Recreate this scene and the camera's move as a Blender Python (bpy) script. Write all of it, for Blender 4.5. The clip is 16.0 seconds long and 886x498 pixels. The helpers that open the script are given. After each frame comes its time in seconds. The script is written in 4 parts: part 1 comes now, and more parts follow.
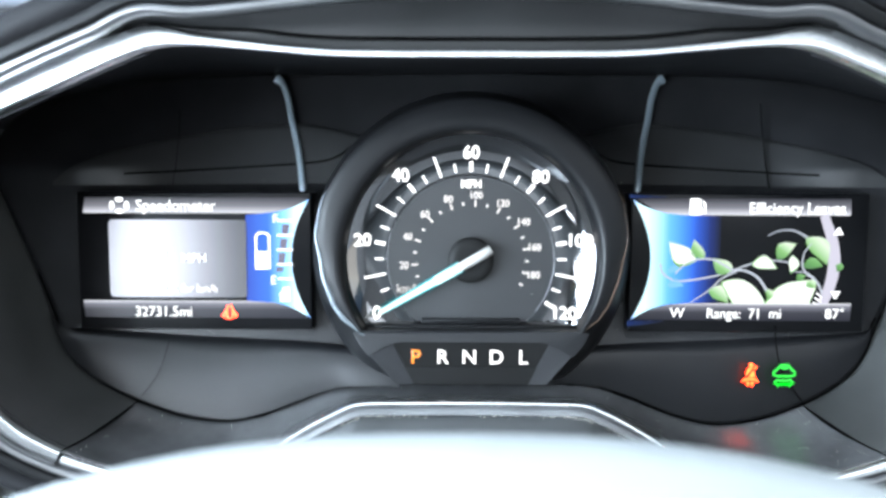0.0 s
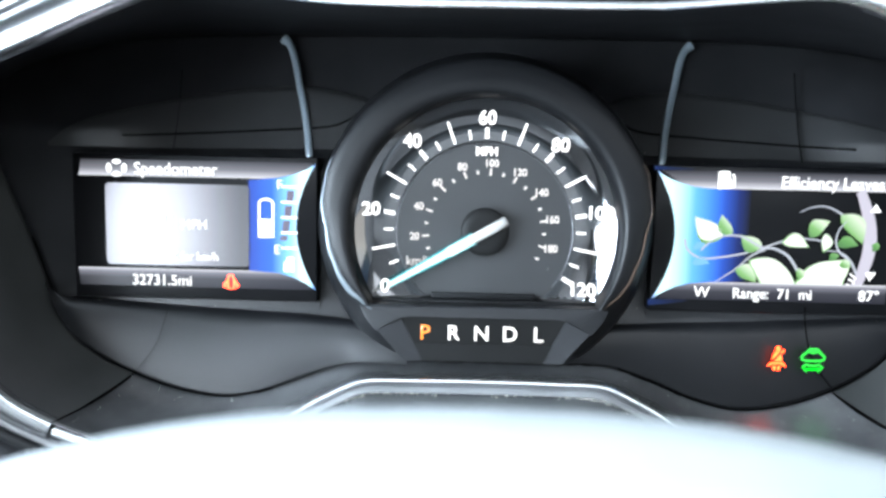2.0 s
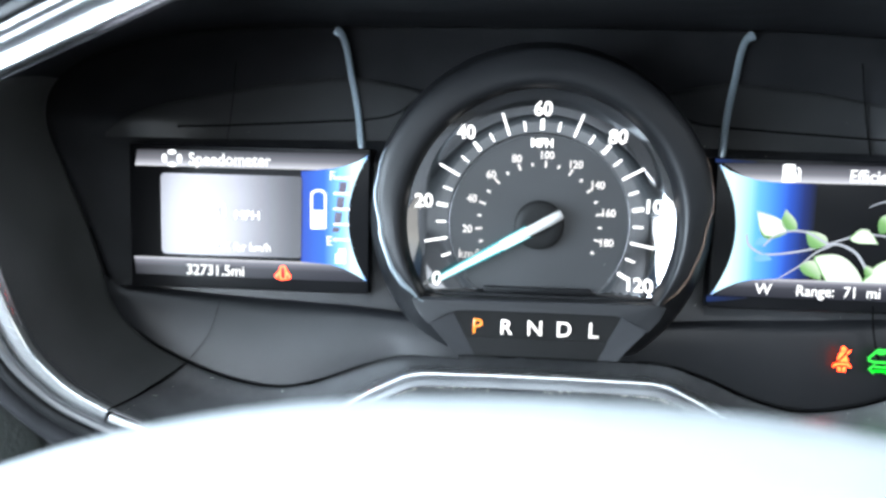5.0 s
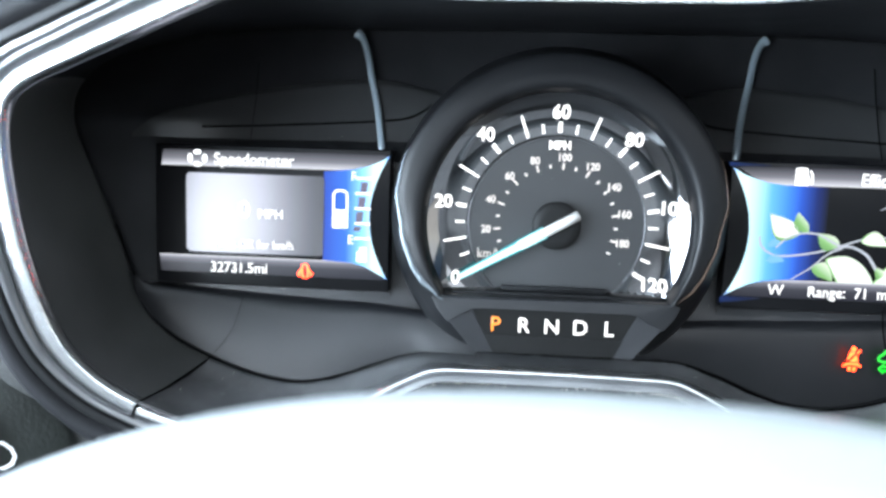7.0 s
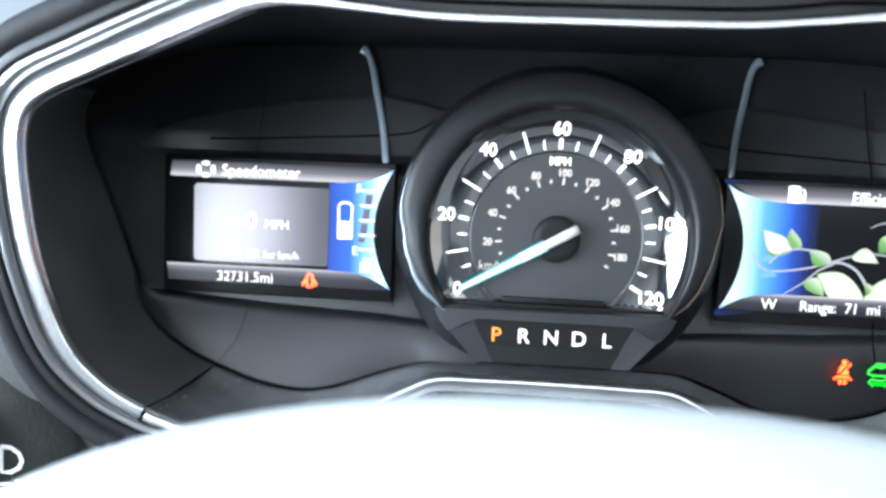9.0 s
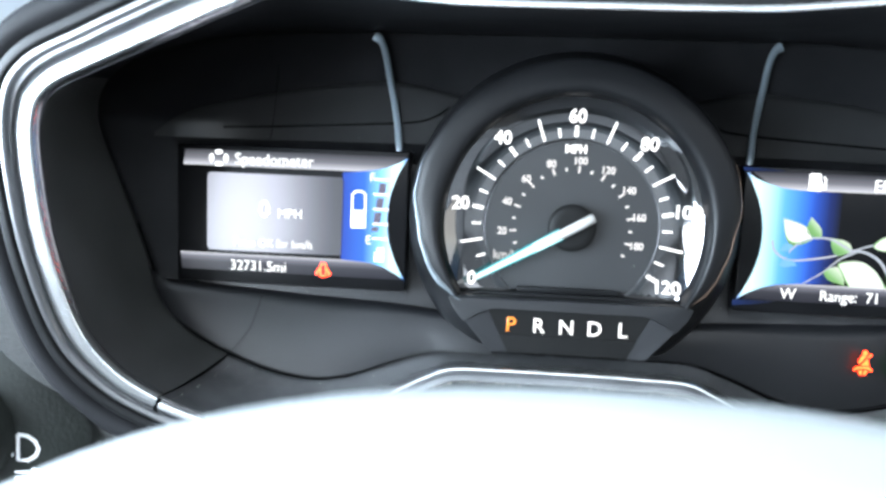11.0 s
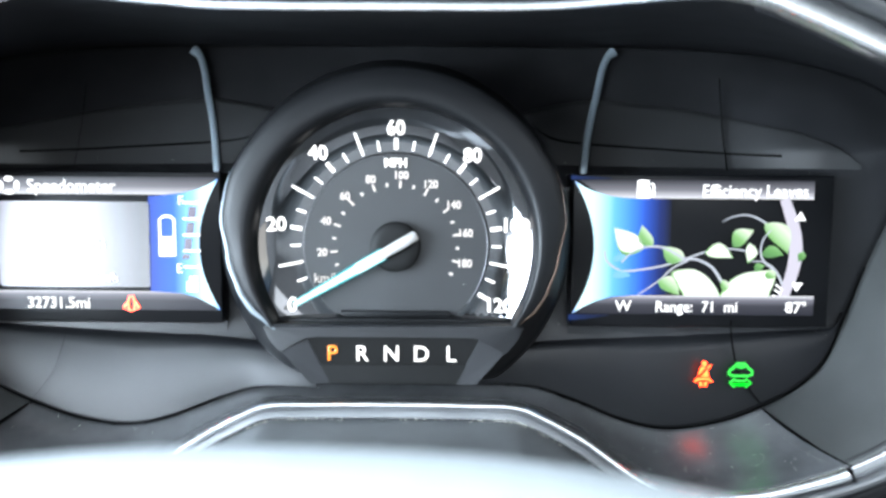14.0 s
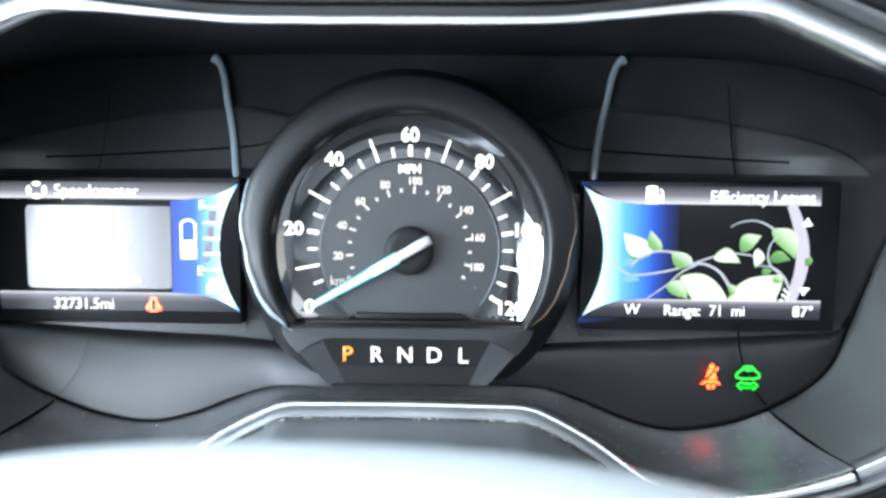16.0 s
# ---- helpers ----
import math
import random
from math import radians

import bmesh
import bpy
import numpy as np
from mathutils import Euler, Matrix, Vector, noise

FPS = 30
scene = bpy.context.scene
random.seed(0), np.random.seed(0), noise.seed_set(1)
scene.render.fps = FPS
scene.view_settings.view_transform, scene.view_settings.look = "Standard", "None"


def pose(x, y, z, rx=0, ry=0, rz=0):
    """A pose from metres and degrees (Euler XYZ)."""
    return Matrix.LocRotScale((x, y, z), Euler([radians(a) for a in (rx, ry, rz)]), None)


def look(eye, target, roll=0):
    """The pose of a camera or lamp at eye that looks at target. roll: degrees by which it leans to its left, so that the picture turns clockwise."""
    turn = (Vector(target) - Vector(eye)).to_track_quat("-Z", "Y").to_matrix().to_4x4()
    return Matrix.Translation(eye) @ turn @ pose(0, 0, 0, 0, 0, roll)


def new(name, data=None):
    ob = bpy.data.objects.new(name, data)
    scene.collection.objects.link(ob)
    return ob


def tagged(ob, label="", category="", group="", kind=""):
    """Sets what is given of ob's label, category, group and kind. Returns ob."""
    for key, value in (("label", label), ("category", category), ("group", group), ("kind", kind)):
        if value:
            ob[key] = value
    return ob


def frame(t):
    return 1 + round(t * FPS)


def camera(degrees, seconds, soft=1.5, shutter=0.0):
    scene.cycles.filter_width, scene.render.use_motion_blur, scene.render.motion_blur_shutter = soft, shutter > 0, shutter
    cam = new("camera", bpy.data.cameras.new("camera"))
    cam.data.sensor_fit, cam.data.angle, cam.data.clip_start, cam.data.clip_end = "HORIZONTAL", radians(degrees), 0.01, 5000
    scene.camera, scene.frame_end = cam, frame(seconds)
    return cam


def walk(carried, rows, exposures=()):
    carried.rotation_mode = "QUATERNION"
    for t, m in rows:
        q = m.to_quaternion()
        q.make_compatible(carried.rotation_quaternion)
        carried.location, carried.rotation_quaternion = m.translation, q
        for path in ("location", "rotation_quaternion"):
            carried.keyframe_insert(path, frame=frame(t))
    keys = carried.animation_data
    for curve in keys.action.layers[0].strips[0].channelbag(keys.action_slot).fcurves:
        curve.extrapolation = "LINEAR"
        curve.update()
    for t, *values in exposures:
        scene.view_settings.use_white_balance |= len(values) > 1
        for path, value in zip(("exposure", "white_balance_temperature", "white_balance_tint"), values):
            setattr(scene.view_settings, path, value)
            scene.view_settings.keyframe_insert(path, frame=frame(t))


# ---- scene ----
cam = camera(64, 16.0, soft=2.9, shutter=0.0)
cam.data.dof.use_dof = True
cam.data.dof.focus_distance = 0.280
cam.data.dof.aperture_fstop = 6.5
PATH = [
    (0, look((-0.00902, -0.30529, 0.02985), (-0.01179, -0.02625, 0.00687), 0.18)),
    (0.5, look((0.00141, -0.30208, 0.03160), (-0.01363, -0.02372, 0.00532), 1.10)),
    (1, look((-0.00393, -0.29275, 0.02647), (-0.01423, -0.01430, -0.00108), 1.27)),
    (1.2, look((-0.00403, -0.29319, 0.02701), (-0.01526, -0.01319, 0.00341), 1.40)),
    (1.5, look((-0.00397, -0.29283, 0.02323), (-0.00854, -0.01471, -0.00884), 1.77)),
    (2, look((-0.01116, -0.29019, 0.02298), (-0.01678, -0.01178, -0.00625), 1.21)),
    (2.5, look((-0.01568, -0.28919, 0.02079), (-0.02421, -0.01100, -0.00984), 1.66)),
    (3, look((-0.01738, -0.28936, 0.02083), (-0.03015, -0.01180, -0.01381), 2.17)),
    (3.5, look((-0.01951, -0.28885, 0.02055), (-0.03301, -0.01116, -0.01271), 2.41)),
    (4, look((-0.01852, -0.28234, 0.01906), (-0.03482, -0.00451, -0.01167), 2.19)),
    (6.3, look((-0.01831, -0.29413, 0.02243), (-0.03840, -0.01651, -0.00793), 1.32)),
    (6.5, look((-0.02111, -0.29230, 0.02180), (-0.04188, -0.01489, -0.01002), 1.87)),
    (7, look((-0.02449, -0.29417, 0.02163), (-0.04521, -0.01670, -0.00972), 1.87)),
    (7.5, look((-0.02486, -0.30187, 0.02336), (-0.04145, -0.02397, -0.00652), 2.39)),
    (8, look((-0.02559, -0.29986, 0.02168), (-0.04299, -0.02178, -0.00605), 2.49)),
    (8.5, look((-0.02659, -0.30029, 0.02208), (-0.04668, -0.02234, -0.00510), 2.68)),
    (9, look((-0.02765, -0.30145, 0.02247), (-0.04615, -0.02335, -0.00435), 2.54)),
    (9.2, look((-0.02801, -0.30151, 0.02210), (-0.04581, -0.02330, -0.00403), 2.46)),
    (11.3, look((-0.02890, -0.29895, 0.02220), (-0.05202, -0.02170, -0.00943), 2.41)),
    (11.5, look((-0.02881, -0.29937, 0.02186), (-0.05012, -0.02152, -0.00537), 2.58)),
    (12, look((-0.01179, -0.30218, 0.02575), (-0.02335, -0.02320, 0.00486), 1.54)),
    (12.5, look((0.02550, -0.28980, 0.02531), (0.02534, -0.01078, 0.00194), 0.69)),
    (13, look((0.03225, -0.27901, 0.02125), (0.03599, -0.00045, -0.00684), -0.13)),
    (13.5, look((0.02515, -0.27549, 0.02066), (0.02631, 0.00319, -0.00643), -0.46)),
    (14, look((0.02055, -0.27709, 0.02262), (0.01864, 0.00191, -0.00092), 0.40)),
    (14.5, look((0.01658, -0.27957, 0.02352), (0.01352, -0.00057, 0.00012), 0.55)),
    (15, look((0.01238, -0.28079, 0.02475), (0.00731, -0.00183, 0.00124), 0.55)),
    (15.5, look((0.01027, -0.28518, 0.02663), (0.00485, -0.00609, 0.00470), 0.32)),
    (16, look((0.02068, -0.28405, 0.02465), (0.01370, -0.00512, 0.00123), 0.51)),
]
walk(cam, PATH, exposures=[(0.0, 0.10, 6320, 9), (4.0, 0.10, 6320, 9), (9.0, 0.06, 6320, 9), (12.5, 0.06, 6320, 9), (14.0, 0.22, 6320, 9), (16.0, 0.22, 6320, 9)])

# ---------------------------------------------------------------- world and large lights
world = bpy.data.worlds.new("sky")
scene.world = world
world.use_nodes = True
wn = world.node_tree
sky = wn.nodes.new("ShaderNodeTexSky")
sky.sky_type = "NISHITA"
sky.sun_disc = False
sky.sun_elevation = radians(50)
sky.sun_rotation = radians(-30)
wn.links.new(sky.outputs[0], wn.nodes["Background"].inputs[0])
wn.nodes["Background"].inputs[1].default_value = 0.1


# the instruments lean back by 20 degrees: the cabin's own level in their frame
CABIN = pose(0, 0, 0, 20, 0, 0)


def area_light(name, eye, target, sx, sy, power, colour):
    data = bpy.data.lights.new(name, "AREA")
    data.shape, data.size, data.size_y = "RECTANGLE", sx, sy
    data.energy, data.color = power, colour
    ob = new(name, data)
    ob.matrix_world = CABIN @ look(eye, target)
    return ob


# daylight in the windscreen and the side windows
area_light("windscreen_daylight", (0.22, 0.36, 0.42), (0.12, -0.35, -0.05), 1.30, 0.62, 16.5, (0.82, 0.94, 1.0))
area_light("driver_window_daylight", (-0.63, -0.38, 0.16), (0.2, -0.38, 0.10), 0.80, 0.42, 61, (0.75, 0.88, 1.0))
area_light("rear_door_window_daylight", (-0.63, -1.12, 0.16), (0.2, -1.0, 0.10), 0.42, 0.44, 12.0, (0.88, 0.94, 1.0))
area_light("passenger_window_daylight", (1.08, -0.45, 0.16), (0.0, -0.35, 0.10), 0.85, 0.42, 2.6, (1.0, 0.98, 0.92))
# overhead fill lamp added under the closed roof to brighten the chrome and rim
area_light("added_overhead_fill", (0.32, -0.55, 0.55), (0.32, -0.50, 0.0), 1.15, 0.50, 6.8, (0.90, 0.95, 1.0))
area_light("rear_window_daylight", (0.22, -1.64, 0.25), (0.22, 0.0, 0.10), 1.5, 0.50, 1.6, (0.86, 0.95, 1.0))


# ---------------------------------------------------------------- materials
def nodes_of(name):
    m = bpy.data.materials.new(name)
    m.use_nodes = True
    nt = m.node_tree
    return m, nt, nt.nodes["Principled BSDF"]


def plastic(name, colour, rough=0.5, metal=0.0, grain=900.0, bump=0.15, vary=0.25, stain=35.0, spec=0.5, coat=0.0):
    """Moulded surface: base colour with blotches at a large scale, fine grain relief and uneven gloss."""
    m, nt, b = nodes_of(name)
    N, L = nt.nodes, nt.links
    geo = N.new("ShaderNodeNewGeometry")
    big = N.new("ShaderNodeTexNoise")
    big.inputs["Scale"].default_value, big.inputs["Detail"].default_value = stain, 5
    fine = N.new("ShaderNodeTexNoise")
    fine.inputs["Scale"].default_value, fine.inputs["Detail"].default_value = grain, 3
    L.new(geo.outputs["Position"], big.inputs["Vector"])
    L.new(geo.outputs["Position"], fine.inputs["Vector"])
    ramp = N.new("ShaderNodeValToRGB")
    lo, hi = 1 - vary, 1 + vary
    ramp.color_ramp.elements[0].position, ramp.color_ramp.elements[1].position = 0.3, 0.7
    ramp.color_ramp.elements[0].color = (*[min(1, c * lo) for c in colour], 1)
    ramp.color_ramp.elements[1].color = (*[min(1, c * hi) for c in colour], 1)
    L.new(big.outputs["Fac"], ramp.inputs["Fac"])
    L.new(ramp.outputs["Color"], b.inputs["Base Color"])
    rr = N.new("ShaderNodeMapRange")
    rr.inputs["To Min"].default_value, rr.inputs["To Max"].default_value = max(0.02, rough * 0.85), min(1, rough * 1.15)
    L.new(big.outputs["Fac"], rr.inputs["Value"])
    L.new(rr.outputs[0], b.inputs["Roughness"])
    if bump:
        bm_ = N.new("ShaderNodeBump")
        bm_.inputs["Strength"].default_value, bm_.inputs["Distance"].default_value = bump, 0.0004
        L.new(fine.outputs["Fac"], bm_.inputs["Height"])
        L.new(bm_.outputs[0], b.inputs["Normal"])
    b.inputs["Metallic"].default_value = metal
    b.inputs["Specular IOR Level"].default_value = spec
    b.inputs["Coat Weight"].default_value = coat
    b.inputs["Coat Roughness"].default_value = 0.05
    return m


def glow(name, colour, strength=1.0, base=(0.02, 0.02, 0.02)):
    m, nt, b = nodes_of(name)
    b.inputs["Base Color"].default_value = (*base, 1)
    b.inputs["Roughness"].default_value = 0.3
    b.inputs["Emission Color"].default_value = (*colour, 1)
    b.inputs["Emission Strength"].default_value = strength
    return m


def set_stops(els, stops):
    """Fills a colour ramp whose stops run from 0 to 1."""
    for e, (p, c) in ((els[0], stops[0]), (els[1], stops[-1])):
        e.position, e.color = p, (*c, 1)
    for p, c in stops[1:-1]:
        els.new(p).color = (*c, 1)


def glow_ramp(name, axis, a, b_, stops, strength=1.0):
    """A lit screen area whose colour runs along one axis from a to b_."""
    m, nt, b = nodes_of(name)
    N, L = nt.nodes, nt.links
    geo, sep = N.new("ShaderNodeNewGeometry"), N.new("ShaderNodeSeparateXYZ")
    L.new(geo.outputs["Position"], sep.inputs[0])
    mr = N.new("ShaderNodeMapRange")
    mr.inputs["From Min"].default_value, mr.inputs["From Max"].default_value = a, b_
    L.new(sep.outputs["XYZ".index(axis)], mr.inputs["Value"])
    ramp = N.new("ShaderNodeValToRGB")
    set_stops(ramp.color_ramp.elements, stops)
    L.new(mr.outputs[0], ramp.inputs["Fac"])
    b.inputs["Base Color"].default_value = (0.006, 0.006, 0.008, 1)
    b.inputs["Roughness"].default_value = 0.3
    b.inputs["Specular IOR Level"].default_value = 0.12
    L.new(ramp.outputs["Color"], b.inputs["Emission Color"])
    b.inputs["Emission Strength"].default_value = strength
    return m


def glow_spot(name, centre, size, stops, strength=1.0):
    """A lit screen area with a soft bright patch round a centre."""
    m, nt, b = nodes_of(name)
    N, L = nt.nodes, nt.links
    geo, sub, div, ln = N.new("ShaderNodeNewGeometry"), N.new("ShaderNodeVectorMath"), N.new("ShaderNodeVectorMath"), N.new("ShaderNodeVectorMath")
    sub.operation, div.operation, ln.operation = "SUBTRACT", "DIVIDE", "LENGTH"
    sub.inputs[1].default_value, div.inputs[1].default_value = centre, size
    L.new(geo.outputs["Position"], sub.inputs[0])
    L.new(sub.outputs[0], div.inputs[0])
    L.new(div.outputs[0], ln.inputs[0])
    ramp = N.new("ShaderNodeValToRGB")
    ramp.color_ramp.interpolation = "B_SPLINE"
    set_stops(ramp.color_ramp.elements, stops)
    L.new(ln.outputs["Value"], ramp.inputs["Fac"])
    b.inputs["Base Color"].default_value = (0.006, 0.006, 0.008, 1)
    b.inputs["Roughness"].default_value = 0.27
    L.new(ramp.outputs["Color"], b.inputs["Emission Color"])
    b.inputs["Emission Strength"].default_value = strength
    return m


def glow_local(name, stops, strength):
    """Lit print whose colour runs across the piece's own width."""
    m, nt, b = nodes_of(name)
    N, L = nt.nodes, nt.links
    tc, sep, ramp = N.new("ShaderNodeTexCoord"), N.new("ShaderNodeSeparateXYZ"), N.new("ShaderNodeValToRGB")
    add = N.new("ShaderNodeMath")
    add.operation = "MULTIPLY_ADD"
    add.inputs[1].default_value, add.inputs[2].default_value = 0.45, 0.0
    L.new(tc.outputs["Generated"], sep.inputs[0])
    L.new(sep.outputs[0], add.inputs[0])
    half = N.new("ShaderNodeMath")
    half.operation = "MULTIPLY"
    half.inputs[1].default_value = 0.55
    L.new(sep.outputs[2], half.inputs[0])
    L.new(half.outputs[0], add.inputs[2])
    set_stops(ramp.color_ramp.elements, stops)
    L.new(add.outputs[0], ramp.inputs["Fac"])
    b.inputs["Base Color"].default_value = (0.01, 0.01, 0.01, 1)
    L.new(ramp.outputs["Color"], b.inputs["Emission Color"])
    b.inputs["Emission Strength"].default_value = strength
    return m


M_MASK = plastic("satin black mask plastic", (0.0105, 0.0107, 0.0118), 0.40, bump=0.05, grain=1500, stain=60, spec=0.28)
M_POD = plastic("charcoal lower panel plastic", (0.0042, 0.0044, 0.0052), 0.36, spec=0.225, bump=0.06, grain=1500)
M_UPPER = plastic("charcoal upper panel plastic", (0.014, 0.0142, 0.0148), 0.42, spec=0.5, bump=0.06, grain=1500)
M_SHROUD = plastic("grained charcoal shroud plastic", (0.030, 0.0312, 0.0308), 0.36, spec=0.5, bump=0.2, grain=1300)
M_SHROUD_LOW = plastic("glossy dark shroud sill plastic", (0.055, 0.056, 0.058), 0.16, spec=0.8, bump=0.10, grain=1300, stain=60)
M_BROW = plastic("satin dark brow plastic", (0.006, 0.006, 0.0063), 0.44, spec=0.35, bump=0.15, grain=1200)
M_HOOD = plastic("soft black hood skin", (0.010, 0.010, 0.011), 0.6, bump=0.35, grain=1000, spec=0.06)
# darker than the shroud: the hood's shade is put into this colour
M_LINING_SHADE = plastic("hood lining darkened for shade", (0.009, 0.0093, 0.0105), 0.55, bump=0.25, grain=1200, spec=0.08)
M_FRAME = plastic("satin dark frame paint", (0.005, 0.0051, 0.0054), 0.42, spec=0.10, bump=0.04, vary=0.08)
M_FBEAD = plastic("satin silver frame bead", (0.15, 0.152, 0.156), 0.30, metal=1.0, bump=0.03, vary=0.08)
M_CHANNEL = plastic("dark frame channel", (0.012, 0.012, 0.014), 0.45, bump=0.04, spec=0.2)
M_CHROME = plastic("satin chrome", (0.70, 0.71, 0.72), 0.24, metal=1.0, bump=0.02, vary=0.04)
M_STRIP = plastic("brushed silver strip", (0.25, 0.30, 0.335), 0.34, metal=0.5, bump=0.03, vary=0.06)
# highlight on the bezel crease as metal colour: bright left, dim and warm right
M_GLINT = plastic("silver crease highlight", (0.12, 0.138, 0.15), 0.42, metal=1.0, bump=0.0, vary=0.06)
M_GLINT_R = plastic("dark warm crease highlight", (0.09, 0.065, 0.05), 0.38, metal=1.0, bump=0.0, vary=0.06)
M_BEZEL = plastic("satin dark bezel plastic", (0.0044, 0.0046, 0.0052), 0.40, spec=0.16, bump=0.05, grain=1500)
M_FACET = plastic("grey bezel facet", (0.010, 0.0104, 0.0115), 0.42, bump=0.05, spec=0.25)
M_FOOT = plastic("dark grey facet plastic", (0.013, 0.0135, 0.015), 0.45, bump=0.05, spec=0.25)
M_PIANO = plastic("gloss black acrylic", (0.006, 0.006, 0.006), 0.16, bump=0.0, vary=0.2, spec=0.12)
M_RINGG = plastic("smoked chrome dial ring", (0.15, 0.15, 0.155), 0.06, metal=1.0, bump=0.0, vary=0.1)
M_DIAL = plastic("matt black dial print", (0.010, 0.0105, 0.0115), 0.5, bump=0.05, grain=2500)
M_HUBM = plastic("dull black hub plastic", (0.004, 0.004, 0.004), 0.6, bump=0.05, spec=0.15)
M_SCREEN = plastic("dark glossy screen glass", (0.003, 0.003, 0.0035), 0.30, bump=0.0, vary=0.2, spec=0.12)
M_RIM = plastic("pale grey grained leather", (0.245, 0.262, 0.27), 0.5, bump=0.6, grain=700, vary=0.08)
M_COLUMN = plastic("charcoal column cover plastic", (0.065, 0.068, 0.07), 0.4, bump=0.2, grain=900)
M_FASCIA = plastic("grey fascia plastic", (0.009, 0.0092, 0.0088), 0.65, bump=1.0, grain=800, vary=0.8, stain=900, spec=0.22)
M_SWITCH = plastic("grained black switch plastic", (0.013, 0.015, 0.0135), 0.6, bump=0.9, grain=450, spec=0.25)
M_DASH = plastic("grained grey dash skin", (0.22, 0.23, 0.235), 0.6, bump=0.3, grain=700)
M_CABIN = plastic("grey cabin trim", (0.40, 0.40, 0.40), 0.8, bump=0.1, grain=200)
M_DUST = plastic("dust and lint", (0.55, 0.53, 0.47), 0.9, bump=0.3)
M_GAP = plastic("dark panel gap", (0.002, 0.002, 0.002), 1.0, bump=0.0, spec=0.0)

G_WHITE = glow("lit white print", (1.0, 0.98, 0.97), 2.2)
G_SOFT = glow("lit grey print", (0.78, 0.74, 0.72), 1.4)
G_NEEDLE = glow_ramp("lit needle", "X", -0.042, 0.004, [(0, (0.35, 0.90, 0.95)), (0.3, (0.15, 0.75, 0.82)), (0.65, (0.10, 0.62, 0.70)), (0.85, (0.06, 0.35, 0.40)), (1, (0.03, 0.15, 0.18))], 1.0)
G_NCORE = glow_ramp("lit needle core", "X", -0.042, 0.004, [(0, (0.95, 1.0, 1.0)), (0.6, (0.80, 1.0, 1.0)), (0.85, (0.50, 0.85, 0.90)), (1, (0.3, 0.5, 0.55))], 1.6)
G_ORANGE = glow("lit amber print", (1.0, 0.30, 0.015), 2.2)
G_AMBER = glow("lit orange symbol", (1.0, 0.050, 0.004), 13.0)
G_GREEN = glow("lit green symbol", (0.01, 0.80, 0.02), 1.5)
G_TEXT = glow("screen text", (1.0, 1.0, 1.0), 1.9)
G_LEAFW = glow_local("screen leaf pale", [(0, (0.30, 0.62, 0.20)), (0.16, (0.85, 1.0, 0.75)), (0.6, (1.0, 1.0, 1.0)), (1, (0.95, 1.0, 0.9))], 1.15)
G_LEAFG = glow_local("screen leaf green", [(0, (0.05, 0.20, 0.03)), (0.5, (0.14, 0.42, 0.08)), (1, (0.35, 0.70, 0.25))], 0.9)
G_LEAFL = glow_local("screen leaf light green", [(0, (0.08, 0.28, 0.05)), (0.4, (0.25, 0.58, 0.15)), (0.75, (0.85, 1.0, 0.75)), (1, (0.55, 0.85, 0.40))], 0.95)
G_VINE = glow("screen vine", (0.72, 0.76, 0.85), 0.8)
G_LEAFB = glow("screen leaf blue", (0.22, 0.62, 1.0), 0.9)
G_ARC = glow("screen arc", (0.66, 0.62, 0.72), 1.0)
G_BAR_T = glow_ramp("screen header", "Z", 0.0195, 0.0268, [(0, (1.0, 1.0, 1.0)), (0.12, (0.70, 0.70, 0.76)), (0.45, (0.24, 0.24, 0.27)), (1, (0.03, 0.03, 0.035))], 1.0)
G_BAR_B = glow_ramp("screen footer", "Z", -0.0268, -0.0188, [(0, (0.015, 0.015, 0.02)), (0.5, (0.05, 0.05, 0.06)), (0.8, (0.22, 0.22, 0.26)), (0.93, (0.62, 0.62, 0.68)), (1, (1.0, 1.0, 1.0))], 1.0)
G_BLUE_R = glow_ramp("screen blue fade", "X", 0.0695, 0.1090, [(0, (0.10, 0.35, 1.0)), (0.10, (0.75, 0.97, 1.0)), (0.27, (0.50, 0.85, 1.0)), (0.43, (0.12, 0.42, 1.0)), (0.60, (0.05, 0.22, 0.85)), (0.74, (0.018, 0.075, 0.45)), (0.88, (0.005, 0.018, 0.13)), (1, (0.0, 0.0, 0.002))], 1.5)
G_BLUE_L = glow_ramp("screen blue panel", "X", -0.0985, -0.0705, [(0, (0.015, 0.06, 0.42)), (0.35, (0.03, 0.14, 0.60)), (0.62, (0.25, 0.62, 1.0)), (0.82, (0.75, 0.97, 1.0)), (0.93, (0.55, 0.85, 1.0)), (1, (0.10, 0.35, 1.0))], 1.6)
# the bright patch paints a window's reflection into the page's own glow
G_PAGE_SHEEN = glow_spot("screen page with painted sheen", (-0.1390, 0, 0.0030), (0.0380, 1, 0.0900), [(0, (0.66, 0.66, 0.78)), (0.30, (0.58, 0.58, 0.70)), (0.55, (0.32, 0.32, 0.38)), (0.80, (0.13, 0.13, 0.16)), (1, (0.05, 0.05, 0.06))], 0.92)


# ---------------------------------------------------------------- building helpers
def thing(name, loc, label, category, group="", kind=""):
    ob = new(name)
    ob.location = loc
    ob.empty_display_size = 0.01
    return tagged(ob, label, category, group, kind)


